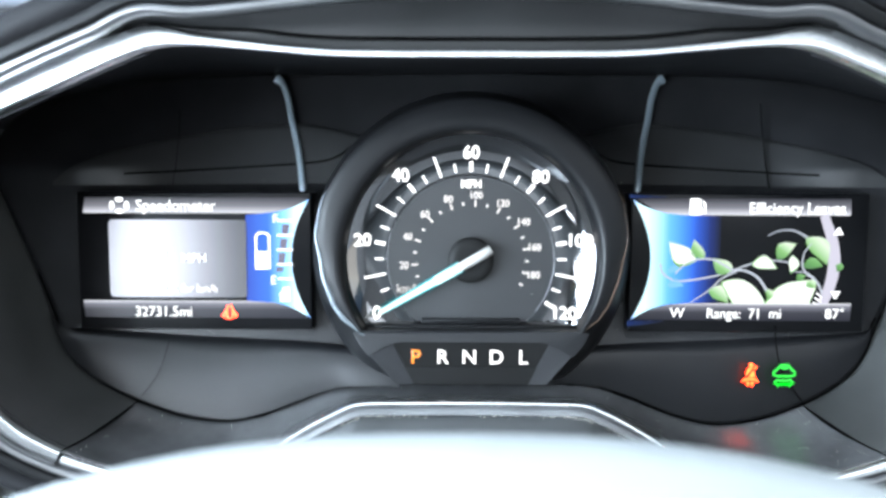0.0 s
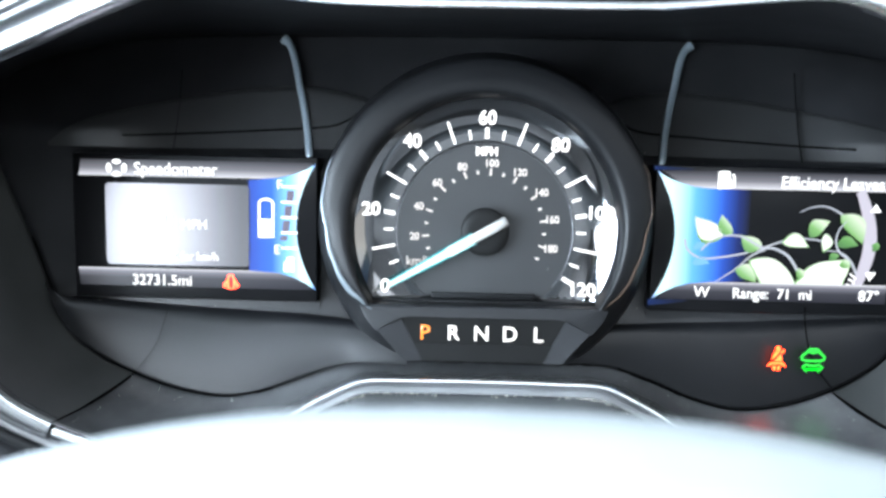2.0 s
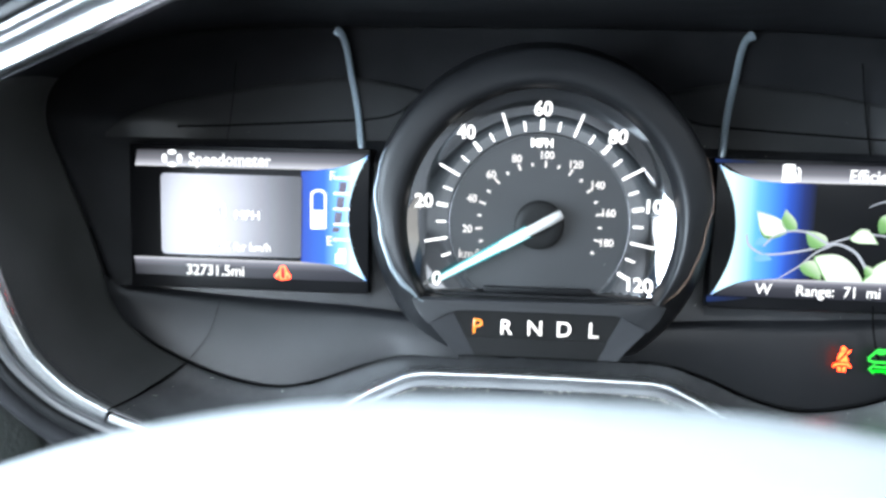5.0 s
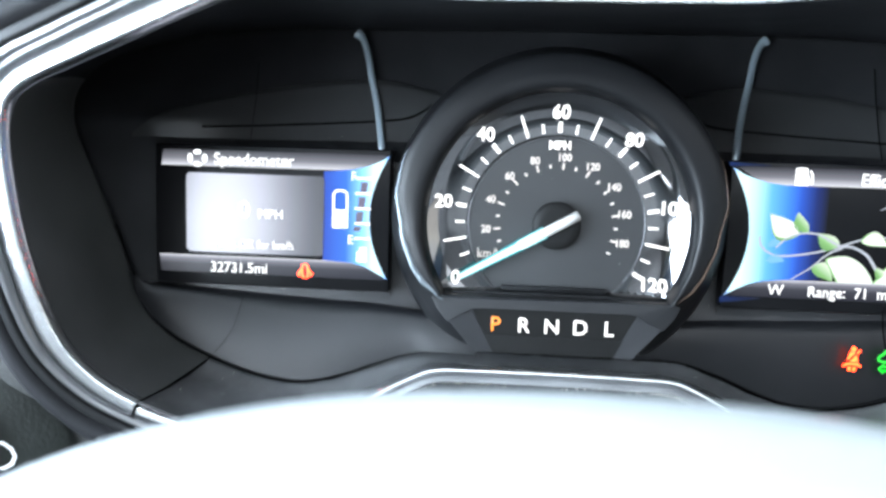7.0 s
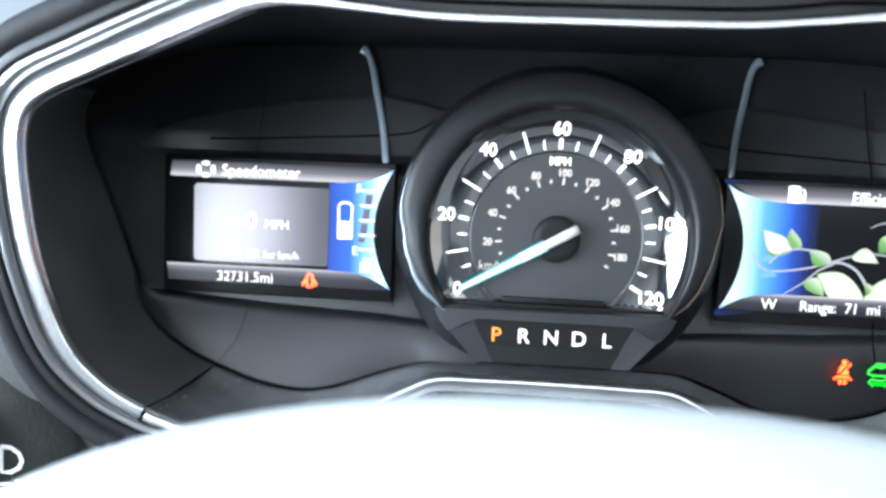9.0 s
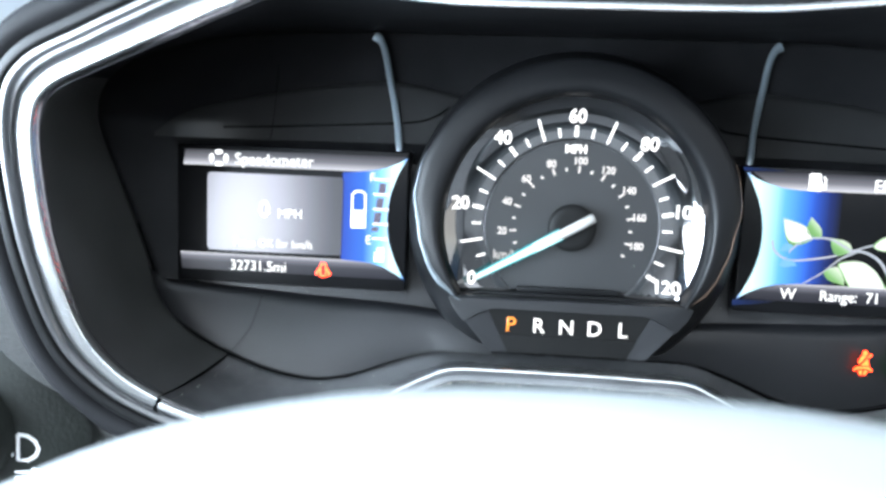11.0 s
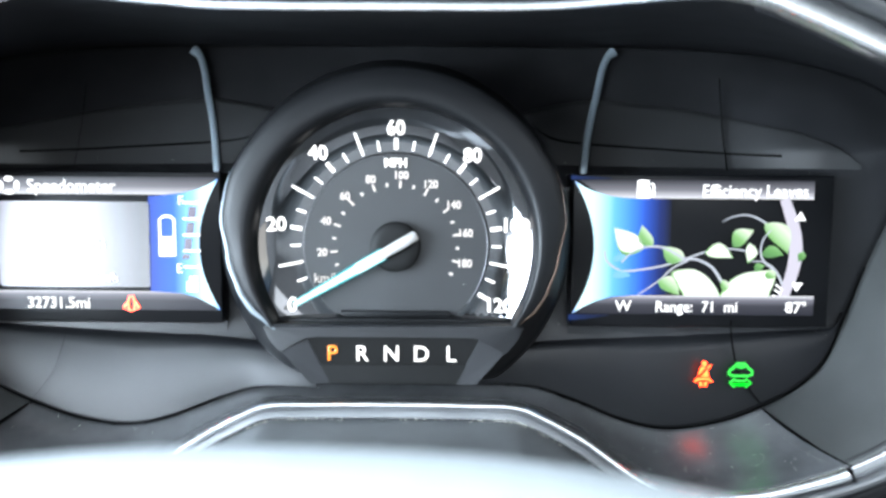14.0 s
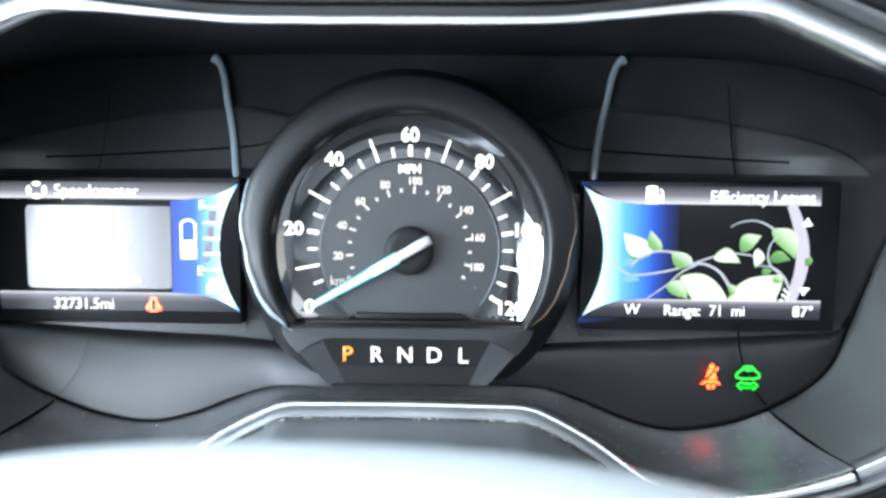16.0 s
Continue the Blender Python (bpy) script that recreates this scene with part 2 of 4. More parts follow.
def part(name, bm, material, parent=None, label="", smooth=True):
    me = bpy.data.meshes.new(name)
    bm.normal_update()
    bm.to_mesh(me)
    bm.free()
    me.materials.append(material)
    if smooth:
        for p in me.polygons:
            p.use_smooth = True
    ob = new(name, me)
    if parent is not None:
        ob.parent = parent
        if parent.type == "EMPTY":
            ob.matrix_parent_inverse = Matrix.Translation(-parent.location)
    if label:
        ob["label"] = label
    return ob


def share(name, me, parent, m):
    """Another object on the same mesh, a piece of parent."""
    ob = new(name, me)
    ob.parent = parent
    if parent.type == "EMPTY":
        ob.matrix_parent_inverse = Matrix.Translation(-parent.location)
    ob.matrix_basis = m
    return ob


def catmull(pts, per=6, closed=True):
    pts = [Vector(p) for p in pts]
    n, out = len(pts), []
    for i in range(n if closed else n - 1):
        if closed:
            p0, p1, p2, p3 = pts[i - 1], pts[i], pts[(i + 1) % n], pts[(i + 2) % n]
        else:
            p0, p1, p2, p3 = pts[max(i - 1, 0)], pts[i], pts[i + 1], pts[min(i + 2, n - 1)]
        for k in range(per):
            t = k / per
            out.append(0.5 * ((2 * p1) + (p2 - p0) * t + (2 * p0 - 5 * p1 + 4 * p2 - p3) * t * t + (3 * p1 - p0 - 3 * p2 + p3) * t ** 3))
    if not closed:
        out.append(pts[-1])
    return out


def mirrored(half):
    """A closed outline from its right half, given from the bottom centre to the top centre."""
    return [Vector(p) for p in half] + [Vector((-p[0], *p[1:])) for p in reversed(half[1:-1])]


def loft(bm, rings, closed=True, flip=False):
    rows = [[bm.verts.new(v) for v in ring] for ring in rings]
    n = len(rows[0])
    for a, b in zip(rows, rows[1:]):
        for i in range(n if closed else n - 1):
            j = (i + 1) % n
            f = (a[i], b[i], b[j], a[j])
            bm.faces.new(f[::-1] if flip else f)
    return rows


def box_bm(x0, x1, y0, y1, z0, z1, bevel=0.0, seg=2):
    bm = bmesh.new()
    bmesh.ops.create_cube(bm, size=1.0, matrix=Matrix.Translation(((x0 + x1) / 2, (y0 + y1) / 2, (z0 + z1) / 2)) @ Matrix.Diagonal((x1 - x0, y1 - y0, z1 - z0, 1)))
    if bevel:
        bmesh.ops.bevel(bm, geom=bm.edges[:], offset=bevel, segments=seg, affect="EDGES", profile=0.5)
    return bm


def slab(outline, y, depth, bm=None):
    """A flat piece facing the driver (towards -y) with a given outline in x, z; y of its face."""
    bm = bm or bmesh.new()
    front = [bm.verts.new((x, y, z)) for x, z in outline]
    back = [bm.verts.new((x, y + depth, z)) for x, z in outline]
    n = len(front)
    bm.faces.new(front)
    bm.faces.new(back[::-1])
    for i in range(n):
        j = (i + 1) % n
        bm.faces.new((front[j], front[i], back[i], back[j]))
    bmesh.ops.recalc_face_normals(bm, faces=bm.faces[:])
    return bm


def tube(path, radius, sides=8, flat=1.0, bm=None):
    """A round bar along a path; radius may be a list."""
    bm = bm or bmesh.new()
    path = [Vector(p) for p in path]
    rings = []
    for i, p in enumerate(path):
        d = (path[min(i + 1, len(path) - 1)] - path[max(i - 1, 0)]).normalized()
        side = d.cross(Vector((0, 1, 0)))
        side = side.normalized() if side.length > 1e-4 else Vector((1, 0, 0))
        up = side.cross(d).normalized()
        r = radius[i] if isinstance(radius, (list, tuple)) else radius
        rings.append([p + side * (r * math.cos(a)) + up * (r * flat * math.sin(a)) for a in (2 * math.pi * k / sides for k in range(sides))])
    rows = loft(bm, rings)
    bm.faces.new(rows[0])
    bm.faces.new(rows[-1][::-1])
    bmesh.ops.recalc_face_normals(bm, faces=bm.faces[:])
    return bm


def ribbon(path, widths, y, depth=0.0002):
    """A flat stripe on a screen along a path of (x, z)."""
    bm = bmesh.new()
    pts = [Vector((p[0], 0, p[1])) for p in path]
    left, right = [], []
    for i, p in enumerate(pts):
        d = (pts[min(i + 1, len(pts) - 1)] - pts[max(i - 1, 0)]).normalized()
        s = Vector((-d.z, 0, d.x)) * (widths[i] if isinstance(widths, (list, tuple)) else widths) / 2
        left.append(p + s)
        right.append(p - s)
    return slab([(p.x, p.z) for p in left] + [(p.x, p.z) for p in reversed(right)], y, depth, bm)


def text_bm(body, size, x, z, y, align="CENTER", bold=0.0, depth=0.0002, squeeze=1.0, warp=None):
    cu = bpy.data.curves.new("text", "FONT")
    cu.body, cu.size, cu.align_x, cu.align_y = body, size, align, "CENTER"
    cu.offset, cu.extrude, cu.resolution_u = bold, depth / 2, 4
    ob = bpy.data.objects.new("text", cu)
    scene.collection.objects.link(ob)
    me = bpy.data.meshes.new_from_object(ob.evaluated_get(bpy.context.evaluated_depsgraph_get()))
    bpy.data.objects.remove(ob)
    bm = bmesh.new()
    bm.from_mesh(me)
    bpy.data.meshes.remove(me)
    bmesh.ops.remove_doubles(bm, verts=bm.verts[:], dist=1e-7)
    for v in bm.verts:
        px, pz, py = x + v.co.x * squeeze, z + v.co.y, y - v.co.z
        if warp:
            py = warp(px, pz) - v.co.z
        v.co = (px, py, pz)
    return bm


# ---------------------------------------------------------------- the surround of the instruments
# right half outlines (x, z) of the inner edge of the bright trim and of the edge of the
# instrument panel behind it, from bottom centre to top centre
T_HALF = [(0, -.0562), (.030, -.0564), (.046, -.0570), (.056, -.0605), (.072, -.0690), (.091, -.0812), (.107, -.0850), (.128, -.0836), (.146, -.0790), (.163, -.0718), (.178, -.0610), (.189, -.0440), (.1945, -.0150), (.1945, .0130), (.1915, .0335), (.184, .0440), (.1635, .0530), (.1385, .0628), (.1185, .0706), (.105, .0750), (.090, .0757), (.065, .0739), (.047, .0726), (.025, .0723), (0, .0723)]
M_HALF = [(0, -.0565), (.030, -.0565), (.047, -.0566), (.058, -.0580), (.073, -.0630), (.091, -.0702), (.109, -.0738), (.130, -.0712), (.148, -.0650), (.163, -.0570), (.174, -.0470), (.182, -.0320), (.191, -.0080), (.2005, .0150), (.209, .0380), (.212, .0560), (.200, .0700), (.168, .0810), (.140, .0850), (.118, .0862), (.100, .0866), (.075, .0868), (.050, .0870), (.025, .0870), (0, .0870)]
WIDTH = [.0029] * 5 + [.0034, .0040, .0044, .0048, .0056, .0066, .0076, .0078, .0080, .0080, .0080, .0082, .0086, .0084, .0074, .0034] + [.0021] * 4
PER = 10


def y_trim(i, z):
    base = -.056 - .27 * z
    return {0: -.020, 1: -.020, 2: -.020, 3: -.0205, 4: -.022, 5: -.026, 6: -.031}.get(i, base)


def y_panel(z, x=0.0):
    """Depth of the panel behind the instruments; above the screens it lies deeper towards the middle."""
    if z < -.036:
        return .0095 + (z + .036) * .14
    if z < -.030:
        return .012 + (z + .030) * .417
    side = .012 + max(0.0, z - .040) * .77
    deep = .012 + min(1, max(0, (z - .0265) / .004)) * .0135 + max(0.0, z - .0305) * .42
    u = min(1, max(0, (abs(x) - .135) / .045))
    u = u * u * (3 - 2 * u)
    return deep + (side - deep) * u


GAPS = [.0045] * 5 + [.0018, .0002] + [-.0002] * 12 + [.0018, .0046, .0098, .0128, .0144, .0149]
T3 = [(x, y_trim(i, z), z) for i, (x, z) in enumerate(T_HALF)]
M3 = [(x, y_panel(z, x), z) for x, z in M_HALF]
T_RING, M_RING = (catmull(mirrored(h), PER) for h in (T3, M3))
# the panel reaches a little further out on the door's side
M_RING = [Vector((v.x - .0045 * min(1, max(0, (-v.x - .14) / .04)), v.y, v.z)) for v in M_RING]
W_RING = [v.x for v in catmull([(w, 0, 0) for w in WIDTH + WIDTH[-2:0:-1]], PER)]
NR = len(T_RING)


def outward(ring, i):
    d = ring[(i + 1) % NR] - ring[i - 1]
    return Vector((d.z, 0, -d.x)).normalized()


def offset(ring, amount, dy=0.0):
    return [p + outward(ring, i) * (amount[i] if isinstance(amount, list) else amount) + Vector((0, dy, 0)) for i, p in enumerate(ring)]


# inner edge of the grey frame: close round the bright trim, parting from it along the top
G_RING = [v.x for v in catmull([(g, 0, 0) for g in GAPS + GAPS[-2:0:-1]], PER)]
F_RING = [p + outward(T_RING, i) * (W_RING[i] + G_RING[i]) for i, p in enumerate(T_RING)]
F_RING = [Vector((p.x, min(p.y, -.056 - .27 * p.z) - .001, p.z)) for p in F_RING]


# shroud: the tunnel wall from the trim back to the instrument panel
SEAM = 9 * PER - 1
SLIP = 9             # how far the joint slants on its way to the back


def at(ring, f):
    i = math.floor(f)
    return ring[i % NR].lerp(ring[(i + 1) % NR], f - i)


def shroud_wall(name, t0, t1, m0, m1, n, material, label, hollow=.006):
    """A stretch of the tunnel wall between two places on the trim and on the panel."""
    tops, backs, outs = [], [], []
    for k in range(n + 1):
        ft, fm = t0 + (t1 - t0) * k / n, m0 + (m1 - m0) * k / n
        tops.append(at(T_RING, ft))
        backs.append(at(M_RING, fm))
        outs.append(outward(T_RING, round(ft) % NR))
    rows = [[p + o * .0006 + Vector((0, .0008, 0)) for p, o in zip(tops, outs)], tops]
    for t in (.06, .15, .3, .5, .7, .85, .96, 1.0):
        rows.append([p.lerp(q, t) + o * (hollow * t * (1 - t) * (.5 + t)) for p, q, o in zip(tops, backs, outs)])
    rows.append([q + o * .004 + Vector((0, .004, 0)) for q, o in zip(backs, outs)])
    rows.append([q + o * .010 + Vector((0, .03, 0)) for q, o in zip(backs, outs)])
    bm = bmesh.new()
    loft(bm, rows, closed=False)
    return tagged(part(name, bm, material), label, "shroud", kind="structure")


CEIL = 15 * PER + 1
shroud_wall("shroud_right", SEAM, CEIL, SEAM - SLIP, CEIL, 70, M_SHROUD, "grained charcoal plastic tunnel wall beside the gauges")
shroud_wall("shroud_left", NR - CEIL, NR - SEAM, NR - CEIL, NR - SEAM + SLIP, 70, M_SHROUD, "grained charcoal plastic tunnel wall beside the gauges")
# upper tunnel wall, coloured dark for the shade under the hood
shroud_wall("hood_lining", CEIL, NR - CEIL, CEIL, NR - CEIL, NR - 2 * CEIL, M_LINING_SHADE, "lining under the hood, the hood's shade put into its black")
shroud_wall("shroud_sill", -SEAM, SEAM, SLIP - SEAM, SEAM - SLIP, 2 * SEAM, M_SHROUD_LOW, "glossy dark plastic sill below the gauges", .014)

# instrument panel behind the gauges: rings shrinking to the middle, laid on the depth profile
bm = bmesh.new()
rings = []
for s in (1.02, 1.0, .985, .93, .86, .78, .70, .62, .54, .46, .38, .30, .22, .14, .06):
    ring = []
    for v in M_RING:
        x, z = v.x * s, .010 + (v.z - .010) * s
        ring.append(Vector((x, y_panel(z, x) + (0.004 if s > 1 else .0006), z)))
    rings.append(ring)
loft(bm, rings)
panel = tagged(part("instrument_panel", bm, M_MASK), "satin black plastic panel behind the gauges", "instrument panel", kind="structure")

# dark groove where the lower panels meet the sill
for i0, i1 in ((3 * PER, 12 * PER), (NR - 12 * PER, NR - 3 * PER)):
    groove = [M_RING[i] + outward(M_RING, i) * -.0004 + Vector((0, -.0004, 0)) for i in range(i0, i1 + 1, 2)]
    tagged(part("panel_joint", tube(groove, .00045, 6), M_GAP), "dark groove between the panel and the sill", "panel joint", kind="structure")

# raised satin panels above and below each screen
def proud(x):
    """How far the upper panels stand out: less and less towards their outer ends."""
    return .0003 + .0013 * min(1, max(0, (.185 - abs(x)) / .07))


for sgn in (1, -1):
    bm = bmesh.new()
    top_c = catmull([(sgn * x, 0, z) for x, z in ((.030, .0500), (.052, .0560), (.076, .0612), (.094, .0612), (.125, .0575), (.148, .0525), (.170, .0448), (.187, .0335))], 5, closed=False)
    rows = []
    for t in (0, .02, .1, .2, .3, .4, .5, .6, .7, .8, .9, 1.0):
        row = []
        for k, v in enumerate(top_c):
            low = .0335 - .002 * k / len(top_c)
            z = v.z + (low - v.z) * t
            row.append(Vector((v.x, y_panel(z, v.x) - (.0002 if t == 0 else proud(v.x)), z)))
        rows.append(row)
    loft(bm, rows, closed=False, flip=sgn > 0)
    tagged(part("upper_panel", bm, M_UPPER), "charcoal plastic panel above a screen", "panel", kind="structure")
    seam = catmull([(sgn * x, y_panel(z, x) - proud(x) - .0003, z) for x, z in ((.056, .0505), (.062, .0460), (.072, .0430), (.100, .0408), (.120, .0396), (.140, .0384), (.158, .0372))], 6, closed=False)
    tagged(part("panel_joint", tube(seam, .00045, 6), M_GAP), "dark hairline joint in the panel", "panel joint", kind="structure")
    bm = bmesh.new()
    ring = M_RING[PER:11 * PER + 3] if sgn > 0 else [M_RING[(NR - k) % NR] for k in range(PER, 11 * PER + 3)]
    rows = []
    n = len(ring)
    for t in (0, .010, .03, .08, .2, .4, .6, .8, .97, 1.0):
        row = []
        for k, v in enumerate(ring):
            u = k / (n - 1)
            tx, tz = sgn * (.0400 + .1390 * u), -.0412 + .0085 * u ** .7
            x, z = v.x * .992 + (tx - v.x * .992) * t, v.z + .0012 + (tz - v.z - .0012) * t
            bow = .0006 * math.sin(math.pi * t) + (0.0088 * (1 - u) ** 3 + .0028 * (1 - t) * (1 - u) ** 2 + .022 * max(0, u - .5) ** 2 if sgn < 0 else .0040 * (1 - u) ** 3)
            row.append(Vector((x, y_panel(z) - .0012 - bow + .0014 * t ** 3 + (.0025 if t == 0 else .004 if t == 1.0 else 0), z)))
        rows.append(row)
    loft(bm, rows, closed=False, flip=sgn < 0)
    bmesh.ops.recalc_face_normals(bm, faces=bm.faces[:])
    tagged(part("lower_panel", bm, M_POD), "charcoal plastic panel below a screen", "panel", kind="structure")

# hairline joints: upright above the right screen, bowed below it
for pts in ([(-.1374, .0312), (-.1374, .045), (-.1380, .058), (-.1388, .068)], [(-.1342, -.0375), (-.1378, -.0500), (-.1420, -.0568), (-.1460, -.0618)], [(.1374, .0312), (.1374, .045), (.1380, .058), (.1390, .0715)], [(.1334, -.0285), (.1342, -.0375), (.1378, -.0500), (.1420, -.0568), (.1460, -.0618)]):
    path = catmull([(x, min(y_panel(z, x) - (.0030 if z > 0 else .0042), .0026 if -.038 < z < 0 and x > 0 else 1), z) for x, z in pts], 6, closed=False)
    tagged(part("panel_joint", tube(path, .00036 if pts[0][0] > 0 else .00014, 6), M_GAP), "dark hairline joint in the panel", "panel joint", kind="structure")

# bright trim: a convex band along the shroud's edge, split at two seams low on each side
idx_low = list(range(NR - SEAM + 1, NR)) + list(range(0, SEAM))
idx_up = list(range(SEAM, NR - SEAM + 1))


def band(ring, widths, idx, prof, lean=None):
    """A moulding on some stretch of a ring; prof: rows of (share of the width, depth)."""
    bm = bmesh.new()
    rows = []
    for u, dy in prof:
        rows.append([ring[i] + outward(ring, i) * (widths[i] * u) + Vector((0, dy if lean is None else dy * widths[i] + lean(i) * widths[i] * max(0, u), 0)) for i in idx])
    loft(bm, rows, closed=False)
    bmesh.ops.recalc_face_normals(bm, faces=bm.faces[:])
    return bm


def lean(i):
    """How far the bright trim falls back across its width: most along the top."""
    up = max(0.0, outward(T_RING, i).z)
    return .16 + .10 * up


trim = thing("bright_trim", (0, -.03, -.085), "satin chrome trim band round the instrument opening", "trim")
PROF = [(-.03, .40), (0, .04), (.03, -.04), (.07, -.10), (.11, -.125), (.24, -.135), (.5, -.14), (.7, -.13), (.88, -.10), (.96, -.04), (.99, .06), (1.02, .7)]
for stretch in (idx_up[:19 * PER - SEAM], idx_up[-(19 * PER - SEAM):]):
    part("inner_lip", tube([T_RING[i] - outward(T_RING, i) * .0013 + Vector((0, .0026, 0)) for i in stretch[::2]], .00022, 6), M_CHANNEL, trim, "thin dark lip inside the band")
part("upper_band", band(T_RING, W_RING, idx_up, PROF, lean), M_CHROME, trim)
BEAD = [(-.03, .30), (-.01, .02), (.06, -.16), (.18, -.32), (.34, -.42), (.5, -.45), (.66, -.41), (.82, -.28), (.94, -.10), (1.0, .10), (1.02, .6)]
part("lower_band", band(T_RING, W_RING, idx_low, BEAD, lean), M_CHROME, trim)

# hood panel: the dark concave strip between the bright trim and the grey frame
bm = bmesh.new()
T_OUT = [p + outward(T_RING, i) * W_RING[i] + Vector((0, lean(i) * W_RING[i] + .001, 0)) for i, p in enumerate(T_RING)]
idx_f = list(range(6 * PER, NR - 6 * PER + 1))
loft(bm, [[T_OUT[i] for i in idx_f], [T_OUT[i].lerp(F_RING[i], .3) + Vector((0, .004, 0)) for i in idx_f], [T_OUT[i].lerp(F_RING[i], .7) + Vector((0, .004, 0)) for i in idx_f], [F_RING[i] + Vector((0, .001, 0)) for i in idx_f]], closed=False)
tagged(part("hood_panel", bm, M_BROW), "black concave strip between chrome trim and grey frame", "trim", kind="structure")

groove = [T_OUT[i] + outward(T_RING, i) * min(.0040, G_RING[i] * .5) + Vector((0, .0006, 0)) for i in range(19 * PER, NR - 19 * PER + 1)]
tagged(part("brow_joint", tube(groove, .0006, 6), M_GAP), "dark joint above the chrome trim", "panel joint", kind="structure")

# grey frame with a bead on its inner and outer edge
frame_w = [.0088] * NR
F_PROF = [(-.02, .005), (0, .0006), (.06, -.0014), (.30, -.0017), (.38, -.0004), (.48, -.0012), (.60, -.0014), (.75, -.0012), (.90, -.0009), (1.0, .001), (1.04, .008)]
grey_frame = thing("grey_frame", (0, -.05, -.09), "satin dark painted frame round the chrome trim", "frame")
part("inner_bead", band(F_RING, frame_w, idx_f, F_PROF[:5]), M_FBEAD, grey_frame, "bright bead along the frame")
part("channel", band(F_RING, frame_w, idx_f, [(.38, -.0004), (.395, .0008), (.425, .0008), (.44, -.0004)]), M_CHANNEL, grey_frame, "dark groove of the frame")
part("outer_band", band(F_RING, frame_w, idx_f, [(.44, -.0004)] + F_PROF[5:]), M_FRAME, grey_frame)

# hood skin: rolls from the frame over the top and back to the dash
F_OUT = offset(F_RING, .0091, .004)
bm = bmesh.new()
idx_h = list(range(8 * PER, NR - 8 * PER + 1))


def hood_row(off, dy, push=0.0):
    return [F_OUT[i] + outward(F_RING, i) * off + Vector((0, dy, push)) for i in idx_h]


loft(bm, [hood_row(0, 0), hood_row(.002, -.003), hood_row(.006, -.004), hood_row(.011, .001), hood_row(.015, .012), hood_row(.019, .06), hood_row(.022, .14), hood_row(.020, .26)], closed=False)
tagged(part("hood", bm, M_HOOD), "black grained hood skin over the gauges", "dashboard hood", kind="structure")

# dash top running to the windscreen, and the fascia beside and below the frame
bm = bmesh.new()
rows = []
for y, z in ((.02, -.03), (.05, .045), (.12, .066), (.30, .072), (.55, .060), (.80, .02)):
    rows.append([Vector((x, y + .02 * math.cos(x * 2), z - .02 * (x - .2) ** 2)) for x in (-.62, -.45, -.30, -.15, 0, .15, .30, .5, .7, .9, 1.08)])
loft(bm, rows, closed=False, flip=True)
tagged(part("dash_top", bm, M_DASH), "grey grained dash top under the windscreen", "dashboard", kind="structure")

idx_r = list(range(6 * PER, 13 * PER))
idx_l = list(range(NR - 13 * PER + 1, NR - 6 * PER + 1))
for nm, idx in (("fascia_right", idx_r), ("fascia_left", idx_l)):
    bm = bmesh.new()
    rows = []
    for off, dy in ((0, .003), (.0015, .0005), (.012, .002), (.035, .008), (.08, .03), (.30, .05)):
        rows.append([F_OUT[i] + outward(F_RING, i) * off + Vector((0, dy, 0)) for i in idx])
    loft(bm, rows, closed=False)
    tagged(part(nm, bm, M_FASCIA), "dark grey grained fascia panel beside the gauge frame", "fascia", kind="structure")


def fascia_at(i, off):
    return F_OUT[i] + outward(F_RING, i) * off + Vector((0, .0012 + off * .17, 0))


for spots in ([(SEAM + 2, .002), (SEAM + 1, .012), (SEAM - 1, .03), (SEAM - 3, .06)], [(SEAM + 2, .006), (SEAM + 6, .0085), (SEAM + 11, .009), (SEAM + 16, .008)]):
    tagged(part("fascia_joint", tube(catmull([fascia_at(i, o) for i, o in spots], 5, closed=False), .0011, 6), M_GAP), "dark joint between the fascia panels", "panel joint", kind="structure")

# panel joint across the shroud on both sides, from the seam of the trim to the panel
for sgn in (1, -1):
    i = SEAM if sgn > 0 else NR - SEAM
    j = i - sgn * SLIP
    pts = [T_RING[i].lerp(M_RING[j], t) + outward(T_RING, i) * .0020 * 4 * t * (1 - t) + Vector((0, -.0004, .0003)) for t in [k / 10 for k in range(11)]]
    tagged(part("shroud_joint", tube(pts, .00030, 6), M_GAP), "dark hairline joint across the shroud wall", "panel joint", kind="structure")

# column cover below the hump of the trim
bm = bmesh.new()
rows = []
low = [i % NR for i in range(NR - 5 * PER, NR + 5 * PER + 1)]
for off, dy in ((.0062, .006), (.0066, .000), (.0072, -.0022), (.0085, -.012), (.013, -.04), (.023, -.08)):
    rows.append([T_RING[i] + outward(T_RING, i) * off + Vector((0, dy, 0)) for i in low])
loft(bm, rows, closed=False)
column = thing("column_cover", (0, -.06, -.16), "charcoal plastic steering column cover below the gauges", "column cover")
part("upper_shell", bm, M_COLUMN, column)
bm = bmesh.new()
loft(bm, [[T_RING[i] + outward(T_RING, i) * off + Vector((0, dy, 0)) for i in low] for off, dy in ((.0028, .004), (.0031, .0006), (.0036, -.0008), (.0050, -.0018), (.0056, -.0018), (.0059, -.0006), (.0059, .006))], closed=False)
part("edge_lip", bm, plastic("grey lip plastic", (.11, .112, .115), .38, bump=.1), column, "grey lip along the cover")
bm = bmesh.new()
ell = [[Vector((.075 * math.cos(a), y, -.125 + .05 * math.sin(a))) for a in [2 * math.pi * k / 32 for k in range(32)]] for y in (.0, -.05, -.11, -.135)]
loft(bm, ell)
